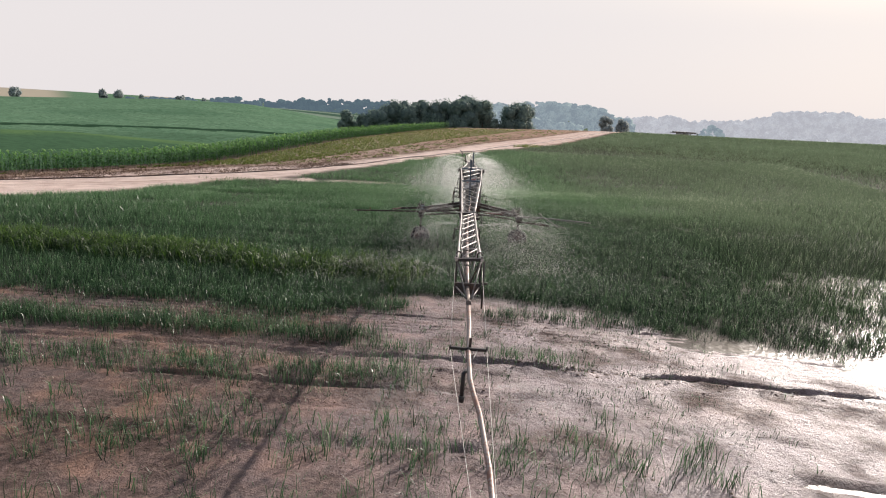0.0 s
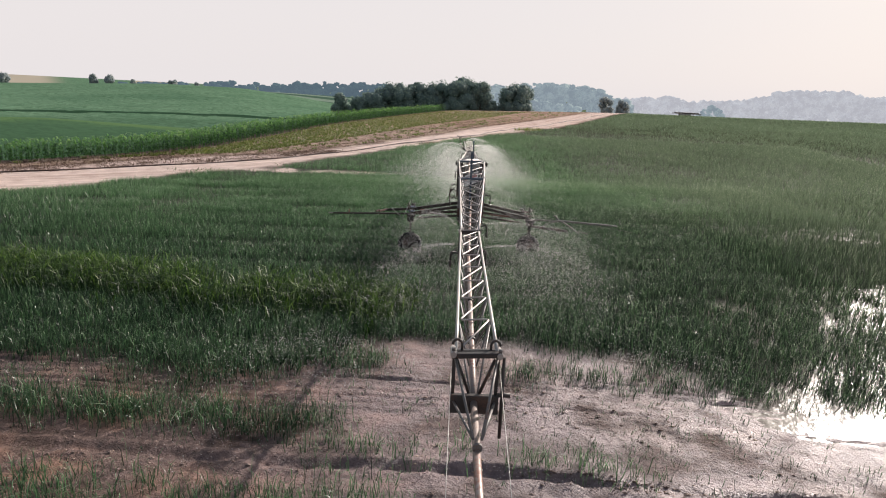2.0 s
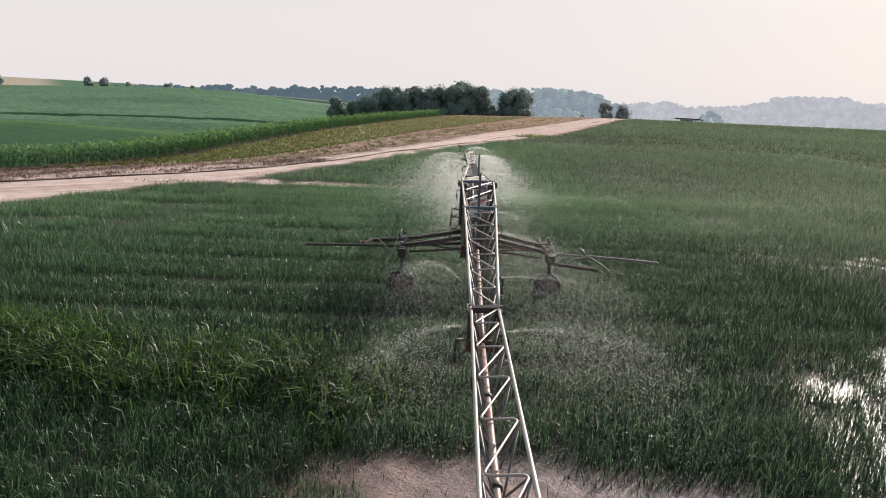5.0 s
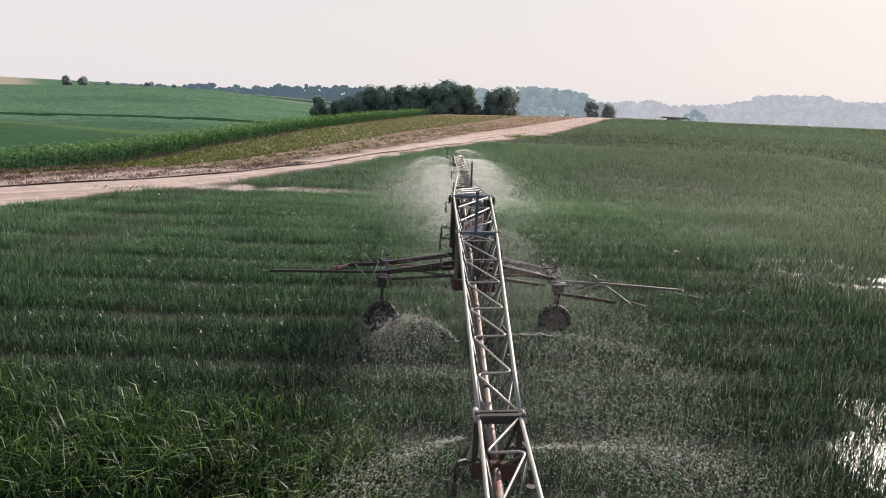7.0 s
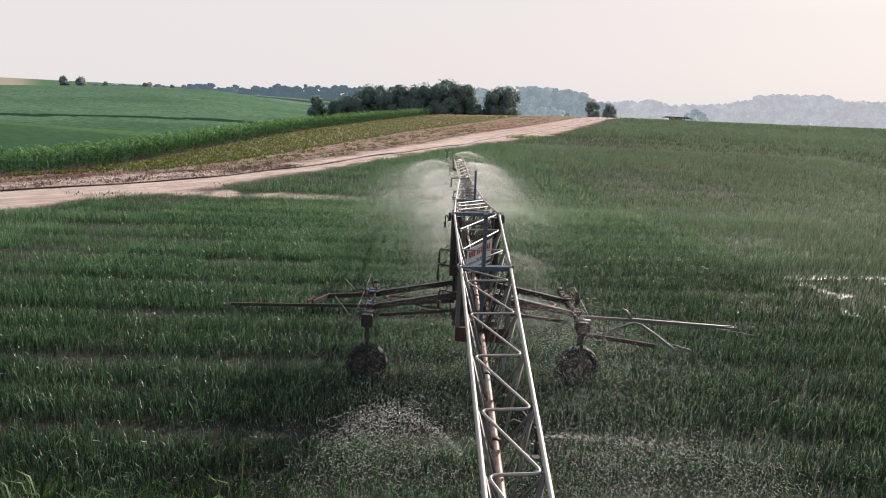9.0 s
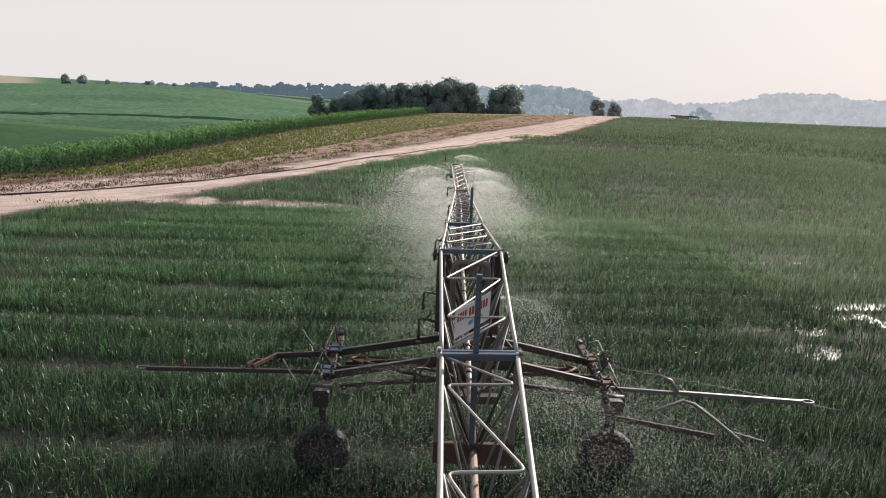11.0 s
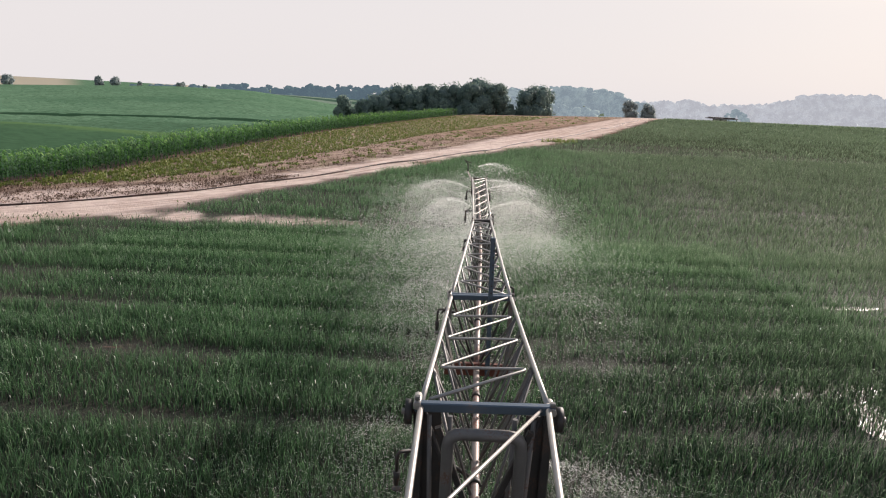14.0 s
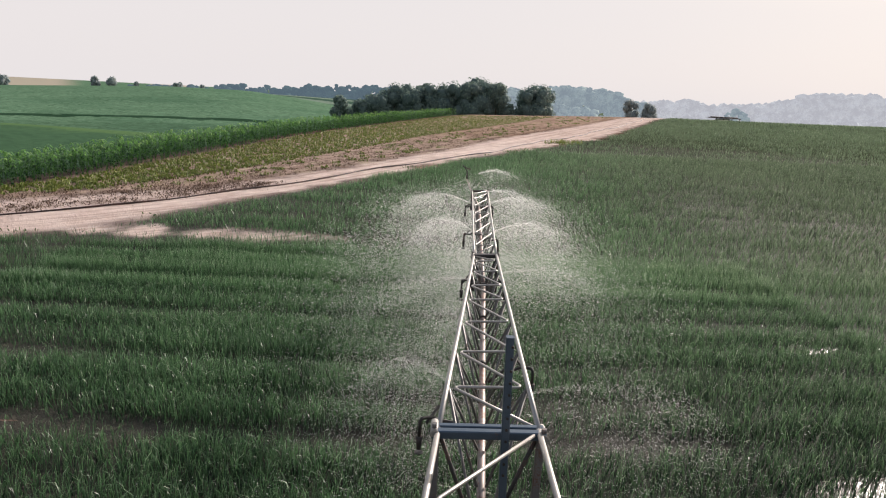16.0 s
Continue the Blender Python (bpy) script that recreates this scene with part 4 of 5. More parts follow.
# gear and levers on top of each axle beam
for sx, xe in ((-1, AXL), (1, AXR)):
    bm = B()
    rings = []
    for o in (-0.012, 0.012):
        rings.append([bm.verts.new((xe + sx * 0.10 + o, 0.10 + (0.10 + 0.014 * (k % 2)) * math.cos(a), 0.93 + (0.10 + 0.014 * (k % 2)) * math.sin(a))) for k, a in [(k, 2 * math.pi * k / 32) for k in range(32)]])
    for k in range(32):
        bm.faces.new((rings[0][k], rings[0][(k + 1) % 32], rings[1][(k + 1) % 32], rings[1][k]))
    bm.faces.new(rings[0][::-1])
    bm.faces.new(rings[1])
    gear = part("sprocket", bm, DARK, cart, "dark toothed sprocket on the axle")
    bm = B()
    tube(bm, [(xe + sx * 0.05, 0.10, 0.93), (xe + sx * 0.16, 0.10, 0.93)], 0.02, 8)
    part("hub", bm, GALV_DARK, gear)
    for k, (dx, dy, y_, h_) in enumerate(((0.10, 0.22, 0.62, 0.20), (-0.16, -0.12, -0.30, 0.16), (0.20, -0.05, -0.10, 0.22), (-0.10, 0.10, 0.40, 0.12), (0.04, -0.28, -0.48, 0.14))):
        bm = B()
        tube(bm, [(xe, y_, 0.80), (xe + sx * dx * 0.5, y_ + dy * 0.5, 0.80 + h_), (xe + sx * dx, y_ + dy, 0.80 + h_ * 0.9)], 0.011, 6)
        part("lever", bm, GALV_DARK if k % 2 else DARK, cart)
    bm = B()
    tube(bm, [(xe - sx * 0.05, -0.55 + 0.1 * k, 0.83 + 0.05 * math.sin(1.3 * k)) for k in range(10)] + [(xe - sx * 0.55, 0.30, 0.86)], 0.009, 6)
    part("oil_hose", bm, DARK, cart, "black rubber oil hose")

# left side arm, folded out: long bar with a ring, bracket, levers
bm = B()
bar(bm, (-0.85, -0.16, 0.74), (-3.18, 0.02, 0.62), 0.045, 0.05)
arm = part("side_arm", bm, BROWN, cart, "long steel side arm with a ring at its end")
bm = B()
tube(bm, [(-3.245 + 0.065 * math.cos(a), 0.03 + 0.045 * math.sin(a), 0.62) for a in [2 * math.pi * k / 14 for k in range(15)]], 0.013, 6)
part("ring", bm, GALV_DARK, arm)
bm = B()
tube(bm, [(-2.72, 0.0, 0.66), (-2.71, 0.0, 0.76)], 0.014, 6)
part("pin", bm, RED, arm, "orange locking pin")
bm = B()
bar(bm, (-1.83, -0.12, 0.76), (-1.62, 0.30, 0.76), 0.03, 0.05)
bar(bm, (-1.93, -0.05, 0.74), (-1.84, 0.14, 0.74), 0.03, 0.05)
bar(bm, (-1.90, 0.1, 0.755), (-1.70, 0.12, 0.755), 0.03, 0.02)
part("bracket", bm, PINK, arm, "rusty hinge bracket")
bm = B()
bar(bm, (-0.9, 0.33, 0.79), (-1.66, 0.28, 0.74), 0.05, 0.07)
part("stay_beam", bm, BROWN, arm)
for a, b in (((-0.98, 0.98, 0.92), (-1.12, -0.95, 0.72)), ((-1.47, -0.10, 0.86), (-1.17, -0.62, 0.72)), ((-1.42, 0.95, 0.86), (-1.18, 0.55, 0.74)), ((-1.08, 0.25, 0.84), (-0.86, 0.30, 0.82))):
    bm = B()
    tube(bm, [a, b], 0.010, 6)
    part("lever_rod", bm, GALV_DARK, arm, "bare pale steel rod")
bm = B()
tube(bm, [(-0.50, 0.02, 0.80), (-0.62, 0.06, 0.81), (-0.66, 0.14, 0.81), (-0.55, 0.20, 0.81), (-0.2, 0.2, 0.80)], 0.018, 6)
part("bent_tube", bm, RED, arm)
# right side arm
bm = B()
bar(bm, (2.50, -0.42, 0.78), (3.35, -0.50, 0.78), 0.035, 0.045)
bar(bm, (3.30, -0.50, 0.79), (4.86, -0.46, 0.71), 0.045, 0.05)
arm2 = part("side_arm", bm, GALV_DARK, cart, "long steel side arm with a ring at its end")
bm = B()
tube(bm, [(4.93 + 0.075 * math.cos(a), -0.45 + 0.045 * math.sin(a), 0.71) for a in [2 * math.pi * k / 14 for k in range(15)]], 0.015, 6)
part("ring", bm, GALV_DARK, arm2)
bm = B()
tube(bm, [(3.30, -0.50, 0.80), (3.24, -0.40, 0.90), (3.16, -0.38, 0.92)], 0.025, 6)
part("latch", bm, GALV_DARK, arm2)
bm = B()
hp = [(2.70, -1.05, 0.66), (2.90, -0.95, 0.78), (3.22, -0.86, 0.86), (3.34, -0.90, 0.84), (3.50, -1.10, 0.76), (3.66, -1.30, 0.66), (3.72, -1.36, 0.62)]
tube(bm, hp, 0.019, 8)
part("drawbar", bm, GALV_DARK, cart, "bent steel drawbar")
bm = B()
bar(bm, (2.40, -1.02, 0.70), (3.42, -1.30, 0.66), 0.03, 0.06)
part("drawbar_rail", bm, BROWN, cart)
for a, b in (((2.68, 0.86, 0.90), (2.62, -0.72, 0.76)), ((3.1, -1.05, 0.72), (3.36, -1.30, 0.66)), ((3.55, -1.2, 0.70), (4.0, -1.25, 0.60)), ((2.85, -0.95, 0.78), (3.05, -1.05, 0.70)), ((2.5, 0.86, 0.86), (2.68, 0.86, 0.90))):
    bm = B()
    tube(bm, [a, b], 0.010, 6)
    part("lever_rod", bm, GALV_DARK, cart, "bare pale steel rod")
bm = B()
tube(bm, [(2.55, 0.30 - 0.1 * k / 12, 0.80 - 0.012 * (k % 2) - 0.10 * math.sin(math.pi * k / 24)) if k == 0 else (2.55 + 3.0 * k / 24, 0.30 - 0.5 * k / 24, 0.80 - 0.30 * k / 24 - 0.012 * (k % 2)) for k in range(25)], 0.0055, 4)
part("chain", bm, GALV_DARK, cart, "slack steel chain")
bm = B()
tube(bm, [(1.35, -0.1, 0.80), (1.8, -0.12, 0.78), (2.1, -0.02, 0.80), (2.2, 0.10, 0.80), (2.1, 0.18, 0.80)], 0.018, 6)
part("bent_tube", bm, RED, cart)

# ---------------- hose along the track ----------------
bm = B()
ys = np.concatenate([np.arange(6, 45, 0.5), np.arange(45, 125, 2.0)])
tube(bm, [(float(hose_x(y)) + 0.16 * math.sin(y * 0.9) + 0.25 * math.sin(y * 0.33), float(y), gz(float(hose_x(y)) + 0.12 * math.sin(y * 0.9), float(y)) + 0.03 + 0.015 * math.sin(y * 1.7)) for y in ys], 0.036, 8)
me = bpy.data.meshes.new("irrigation_hose")
bm.to_mesh(me)
bm.free()
me.materials.append(HOSE)
tagged(new("irrigation_hose", me), "long dark rubber supply hose lying on the sandy track", "hose")

# ---------------- crop, weeds, maize ----------------
def blades(rng, x, y, h, w, lean, tint, seg_bend=0.45, sink=0.02):
    """arrays of curved grass blades: base pair, middle pair, tip"""
    n = len(x)
    z = ground_z(x, y) - sink
    a = rng.uniform(0, 2 * np.pi, n)
    dx, dy = np.cos(a) * lean * h, np.sin(a) * lean * h
    t = rng.uniform(0, 2 * np.pi, n)
    wx, wy = np.cos(t) * w / 2, np.sin(t) * w / 2
    b = np.stack([x, y, z], 1)
    mid = b + np.stack([dx * 0.28, dy * 0.28, h * 0.62], 1)
    tip = b + np.stack([dx, dy, h * (1 - seg_bend * lean)], 1)
    o = np.stack([wx, wy, np.zeros(n)], 1)
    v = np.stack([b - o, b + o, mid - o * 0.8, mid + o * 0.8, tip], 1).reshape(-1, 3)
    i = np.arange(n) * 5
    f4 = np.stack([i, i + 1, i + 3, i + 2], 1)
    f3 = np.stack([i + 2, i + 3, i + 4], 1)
    # shade at the foot goes into the tint: dark base, pale tip
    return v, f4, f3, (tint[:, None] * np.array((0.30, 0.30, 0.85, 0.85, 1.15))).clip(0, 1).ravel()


def simple_blades(rng, x, y, h, w, lean, tint, sink=0.02):
    """short or far blades: one leaning triangle each"""
    n = len(x)
    z = ground_z(x, y) - sink
    a, t = rng.uniform(0, 2 * np.pi, n), rng.uniform(0, 2 * np.pi, n)
    b = np.stack([x, y, z], 1)
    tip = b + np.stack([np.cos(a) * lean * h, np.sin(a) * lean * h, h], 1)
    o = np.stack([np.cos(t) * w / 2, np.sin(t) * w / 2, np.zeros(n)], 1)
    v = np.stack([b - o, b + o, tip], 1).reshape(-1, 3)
    # same foot shade in the tint of each triangle
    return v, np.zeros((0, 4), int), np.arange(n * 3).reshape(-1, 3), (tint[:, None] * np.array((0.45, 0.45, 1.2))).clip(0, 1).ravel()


def vnoise(x, y, s, seed):
    """smooth value noise in -1..1"""
    r = np.random.RandomState(seed).uniform(-1, 1, (64, 64))
    u, v = x / s + 7.3, y / s + 3.1
    i, j = np.floor(u).astype(int), np.floor(v).astype(int)
    fu, fv = u - i, v - j
    fu, fv = fu * fu * (3 - 2 * fu), fv * fv * (3 - 2 * fv)
    g = lambda a, b: r[a % 64, b % 64]
    return (g(i, j) * (1 - fu) + g(i + 1, j) * fu) * (1 - fv) + (g(i, j + 1) * (1 - fu) + g(i + 1, j + 1) * fu) * fv


def stand(x, y):
    """how thick and high the crop stands, 0..1: sown rows, bare gaps, the muddy strip"""
    q = y - 7.4 + 0.30 * vnoise(x, y, 9, 1) + 0.10 * np.sin(0.2 * x)
    deep = (0.80 + 0.15 * S(1.5, 5, y)) * (1 - 0.45 * S(0.5, 3, x))
    row = 1 - deep * S(-6.4, -5.6, y) * np.exp(-(((q + 1.25) % 2.5 - 1.25) / 0.30) ** 2) - 0.35 * np.exp(-((q % 2.5 - 1.25) / 0.22) ** 2)
    patch = vnoise(x, y, 4.2, 2) * 0.5 + vnoise(x, y, 1.3, 3) * 0.35 + vnoise(x, y, 15, 4) * 0.35
    s = (0.14 + 0.80 * row + 0.42 * patch) * (0.62 + 0.38 * np.maximum(S(-0.62, -0.2, vnoise(x, y, 3.4, 12) + 0.3 * vnoise(x, y, 0.8, 13)), S(2, 5, x + 0.3 * y)))
    s = s * S(-9.15, -7.7, y + 0.7 * vnoise(x, y, 1.6, 5) + 0.45 * vnoise(x, y, 0.4, 15) + 0.6 * np.clip(x - 2.2, 0, 4) + np.interp(x, [-9, -7.4, -6, -4.2, -2.8, -1.9], [0.5, 0.6, 0.7, 1.4, 1.2, 0]))
    s = s * S(0.0, 1.0, x - road_near_x(y) - 0.8 * vnoise(x, y, 2.0, 6))
    # thin stand where the ground is sandy
    for cx, cy, rx, ry in BARE + [(17, 50, 7, 1.2), (-13, 8.0, 3, 0.5), (1.2, 8.2, 3.5, 0.35)]:
        s = s * (1 - (0.72 if cy > 15 else 0.85) * np.exp(-((x - cx) / rx) ** 2 - ((y - cy) / ry) ** 2))
    # clumps with open water between them
    gaps = S(0.28, 0.54, 0.35 * vnoise(x, y, 1.1, 30) - 0.8 * vnoise(x * 4.5, y, 0.62, 31) - 0.5 * vnoise(x * 2.5, y, 0.17, 32))
    s = s * (1 - S(0.25, 0.7, flood(x, y)) * (0.02 + 0.80 * gaps))
    return np.clip(s, 0, 1)


def scatter(rng, n, x0, x1, y0, y1):
    return rng.uniform(x0, x1, n), rng.uniform(y0, y1, n)


def crop_patch(rng, n, box, hmean, w, pale=0.0, glint=0.14, simple=False):
    x, y = scatter(rng, n, *box)
    s = stand(x, y)
    keep = rng.uniform(0, 1, n) < s
    x, y, s = x[keep], y[keep], s[keep]
    m = len(x)
    h = hmean * (0.55 + 0.5 * s) * rng.uniform(0.7, 1.2, m)
    # blade colour takes boom and spray shade nearby, hazy lift far off
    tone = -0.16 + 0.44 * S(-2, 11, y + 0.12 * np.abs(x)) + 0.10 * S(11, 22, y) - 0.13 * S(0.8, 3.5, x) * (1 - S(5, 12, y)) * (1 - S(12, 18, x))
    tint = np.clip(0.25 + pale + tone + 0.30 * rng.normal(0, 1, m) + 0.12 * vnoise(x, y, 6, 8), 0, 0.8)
    # glint: this share of blades is coloured near-white like wet highlights
    tint = np.where(rng.uniform(0, 1, m) < glint, rng.uniform(0.6, 1.0, m), tint)
    if simple:
        return simple_blades(rng, x, y, h, 1.25 * w * rng.uniform(0.6, 1.3, m), rng.uniform(0.05, 0.6, m), tint)
    return blades(rng, x, y, h, w * rng.uniform(0.6, 1.3, m), rng.uniform(0.1, 0.8, m), tint)


def join(parts):
    vs, f4, f3, ts, k = [], [], [], [], 0
    for v, a, b, t in parts:
        vs.append(v)
        f4.append(a + k)
        f3.append(b + k)
        ts.append(t)
        k += len(v)
    return np.concatenate(vs), np.concatenate(f4), np.concatenate(f3), np.concatenate(ts)


rng = np.random.RandomState(11)
# third patch: short understory tinted dark as shade among the blades
near = [crop_patch(rng, 290000, (-8, 8.5, -11.5, 5), 0.34, 0.0058, -0.02, 0.19), crop_patch(rng, 130000, (-8.5, 9, 5, 14), 0.34, 0.0068, -0.03, 0.20),
        crop_patch(rng, 110000, (-9, 10, -11.5, 14), 0.22, 0.018, -0.14, 0.02, True), crop_patch(rng, 105000, (-10, 9, 14, 18), 0.32, 0.010, 0.0, 0.12, True)]


def crop_object(name, parts_, material, label):
    v, f4, f3, t = join(parts_)
    return soup(name, v, f4, f3, material, label, "crop", tint=t)


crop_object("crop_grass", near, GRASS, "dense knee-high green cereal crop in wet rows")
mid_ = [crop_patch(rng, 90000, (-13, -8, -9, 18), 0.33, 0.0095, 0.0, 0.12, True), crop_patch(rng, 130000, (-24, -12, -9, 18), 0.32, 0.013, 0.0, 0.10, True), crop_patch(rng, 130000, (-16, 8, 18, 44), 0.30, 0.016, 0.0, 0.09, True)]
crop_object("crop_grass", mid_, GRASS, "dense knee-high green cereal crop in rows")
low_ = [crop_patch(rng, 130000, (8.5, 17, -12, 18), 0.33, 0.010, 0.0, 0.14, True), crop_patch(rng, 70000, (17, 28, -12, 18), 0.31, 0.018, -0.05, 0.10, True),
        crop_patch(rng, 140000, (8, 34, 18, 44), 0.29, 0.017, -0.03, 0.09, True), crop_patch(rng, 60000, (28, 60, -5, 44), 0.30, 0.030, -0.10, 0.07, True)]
crop_object("crop_grass", low_, GRASS, "wet cereal crop on the low side, sun haze tinted in as olive")
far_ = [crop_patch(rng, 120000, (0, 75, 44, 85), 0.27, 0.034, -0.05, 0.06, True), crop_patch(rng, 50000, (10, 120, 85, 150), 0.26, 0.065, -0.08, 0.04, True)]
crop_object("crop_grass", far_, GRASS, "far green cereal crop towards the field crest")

# thin regrowth on the mud: tufts of blades
def tufts(rng, centres, per, spread, h, w, tint_mid, lean=(0.15, 0.9)):
    cx, cy = np.repeat(centres[:, 0], per), np.repeat(centres[:, 1], per)
    n = len(cx)
    x, y = cx + rng.normal(0, spread, n), cy + rng.normal(0, spread, n)
    tint = np.clip(tint_mid + 0.22 * rng.normal(0, 1, n), 0, 0.93)
    tint = np.where(rng.uniform(0, 1, n) < 0.06, 1.0, tint)
    return blades(rng, x, y, h * rng.uniform(0.5, 1.25, n), w * rng.uniform(0.6, 1.3, n), rng.uniform(lean[0], lean[1], n), tint)


def band_centres(rng, n, x0, x1, yc, half):
    x = rng.uniform(x0, x1, n)
    y = yc + half * rng.normal(0, 0.55, n)
    y = 2 * y - along(x, y)
    return np.stack([x, y], 1)


mud_tufts = [tufts(rng, band_centres(rng, 330, -10, -1.3, -11.3, 0.42), 18, 0.11, 0.34, 0.008, 0.32),
             tufts(rng, band_centres(rng, 60, -1.6, 2.5, -11.9, 0.3), 8, 0.09, 0.28, 0.009, 0.5),
             tufts(rng, band_centres(rng, 240, -10, -0.4, -13.2, 0.5), 12, 0.10, 0.32, 0.009, 0.42),
             tufts(rng, band_centres(rng, 45, 0, 3.5, -13.2, 0.6), 7, 0.08, 0.15, 0.007, 0.25),
             tufts(rng, band_centres(rng, 240, -10, 3.5, -15.4, 0.9), 12, 0.10, 0.34, 0.010, 0.45),
             tufts(rng, band_centres(rng, 150, -10, 3.5, -17.4, 0.8), 10, 0.10, 0.34, 0.010, 0.45),
             tufts(rng, band_centres(rng, 190, 0.8, 5.0, -9.3, 0.5), 9, 0.06, 0.28, 0.008, 0.15),
             tufts(rng, band_centres(rng, 320, -10, -1.0, -9.2, 0.5), 13, 0.10, 0.30, 0.008, 0.28),
             tufts(rng, band_centres(rng, 600, -10, 5, -10.6, 1.4), 4, 0.05, 0.14, 0.007, 0.35, (0.3, 1.3)),
             tufts(rng, band_centres(rng, 500, -10, 5, -14.6, 2.6), 4, 0.06, 0.16, 0.007, 0.35, (0.3, 1.3)),
             tufts(rng, band_centres(rng, 40, 1.5, 6, -12.0, 0.6), 6, 0.06, 0.14, 0.007, 0.2)]
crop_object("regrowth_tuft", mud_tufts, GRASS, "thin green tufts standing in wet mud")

# broad-leaved weed patch in the crop, taller and yellower
wx = rng.uniform(-15, -0.6, 900)
wy = np.interp(wx, [-15, -9, -6, -3, -0.6], [-3.2, -4.7, -5.4, -6.0, -6.3]) + rng.normal(0, 0.55, 900)
thick_weed = vnoise(wx, wy, 1.1, 40) + 0.6 * S(-3, -8, wx) > rng.uniform(-0.7, 0.5, 900)
c = np.stack([wx, wy], 1)[thick_weed]
# first tufts tinted dark for their shaded front, second ones bright as sunlit tops
crop_object("weed_patch", [tufts(rng, c, 26, 0.17, 0.54, 0.022, 0.16, (0.35, 1.0)), tufts(rng, c[::2] + (0, 0.3), 14, 0.16, 0.64, 0.018, 0.62, (0.3, 0.9))], WEED, "taller yellow-green weeds growing in the crop")

# weeds along the edge of the track
c = []
for y in np.arange(8, 60, 0.55):
    if rng.uniform() < 0.2:
        c.append((float(road_near_x(y)) - rng.uniform(-0.2, 0.7), y))
for cx, cy, k in ((-14.6, 18.6, 3), (-13.2, 19.2, 1)):
    for _ in range(k):
        c.append((cx + rng.normal(0, 0.7), cy + rng.normal(0, 0.35)))
crop_object("verge_weed", [tufts(rng, np.array(c), 18, 0.20, 0.16, 0.030, 0.55, (0.6, 1.4))], WEED, "low weeds on the sandy track verge")
crop_object("verge_weed", [tufts(rng, np.stack([rng.normal(9.0, 1.3, 11), rng.normal(51.5, 0.7, 11)], 1), 22, 0.20, 0.40, 0.05, 0.85, (0.5, 1.3))], BEAN, "brownish dry weeds beside the sandy track")

# clods on the mud
def clods(boxes):
    V, F, k = [], [], 0
    base = np.array([(1, 0, 0), (-1, 0, 0), (0, 1, 0), (0, -1, 0), (0, 0, 1), (0, 0, -1)], float)
    tri = np.array([(0, 2, 4), (2, 1, 4), (1, 3, 4), (3, 0, 4), (2, 0, 5), (1, 2, 5), (3, 1, 5), (0, 3, 5)])
    for (x0, x1, yc, half), m in boxes:
        for _ in range(m):
            x = rng.uniform(x0, x1)
            y = yc + half * rng.normal()
            y -= float(along(x, y)) - y
            r = 0.006 + 0.024 * rng.uniform() ** 4
            z = gz(x, y)
            V.append(base * r * rng.uniform(0.5, 1.5, (6, 3)) * (1.3, 0.9, 0.6) + np.array((x, y, z)))
            F.append(tri + k)
            k += 6
    return np.concatenate(V), np.zeros((0, 4)), np.concatenate(F)


v, f4, f3 = clods([((0.3, 7, -12.2, 0.07), 900), ((-9, 7, -12.4, 0.12), 400), ((-9, 4, -10.2, 0.6), 1300), ((-9, 5, -11.9, 1.0), 1100), ((-9, 4, -13.6, 0.8), 600), ((-9, 4, -15.2, 0.9), 400)])
soup("mud_clod", v, f4, f3, SOIL, "small lumps of mud thrown up along the wheel ruts", "mud")

# maize: stalks with arching leaves
def maize(rng, px, py, h):
    V, F4, F3, T, k = [], [], [], [], 0
    n = len(px)
    z = ground_z(px, py)
    for lev in range(9):
        f = 0.06 + 0.88 * lev / 8
        a = rng.uniform(0, 2 * np.pi, n)
        L = h * rng.uniform(0.28, 0.44, n) * (1 - 0.25 * abs(f - 0.5))
        w = 0.058 * rng.uniform(0.8, 1.3, n)
        d = np.stack([np.cos(a), np.sin(a), np.zeros(n)], 1)
        s = np.stack([-np.sin(a), np.cos(a), np.zeros(n)], 1)
        b = np.stack([px, py, z + f * h], 1)
        up = np.array((0, 0, 1.0))
        p1 = b + d * (L * 0.30)[:, None] + up * (L * 0.30)[:, None]
        p2 = b + d * (L * 0.68)[:, None] + up * (L * 0.30)[:, None]
        p3 = b + d * (L * 0.98)[:, None] - up * (L * 0.02)[:, None]
        so = s * w[:, None]
        V.append(np.stack([b - so * 0.4, b + so * 0.4, p1 - so * 0.6, p1 + so * 0.6, p2 - so * 0.5, p2 + so * 0.5, p3], 1).reshape(-1, 3))
        i = np.arange(n) * 7 + k
        F4 += [np.stack([i, i + 1, i + 3, i + 2], 1), np.stack([i + 2, i + 3, i + 5, i + 4], 1)]
        F3.append(np.stack([i + 4, i + 5, i + 6], 1))
        # lower leaves tinted dark for shade in the stand, top ones bright
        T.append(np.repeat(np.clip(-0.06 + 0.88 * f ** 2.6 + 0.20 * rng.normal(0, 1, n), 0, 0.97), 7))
        k += n * 7
    a = np.zeros(n)
    o = 0.014
    b = np.stack([px, py, z - 0.03], 1)
    t = np.stack([px, py, z + h], 1)
    V.append(np.stack([b + (-o, 0, 0), b + (o, 0, 0), b + (0, o, 0), t], 1).reshape(-1, 3))
    i = np.arange(n) * 4 + k
    F3 += [np.stack([i, i + 1, i + 3], 1), np.stack([i + 1, i + 2, i + 3], 1), np.stack([i + 2, i, i + 3], 1)]
    T.append(np.full(n * 4, 0.6))
    return np.concatenate(V), np.concatenate(F4), np.concatenate(F3), np.concatenate(T)


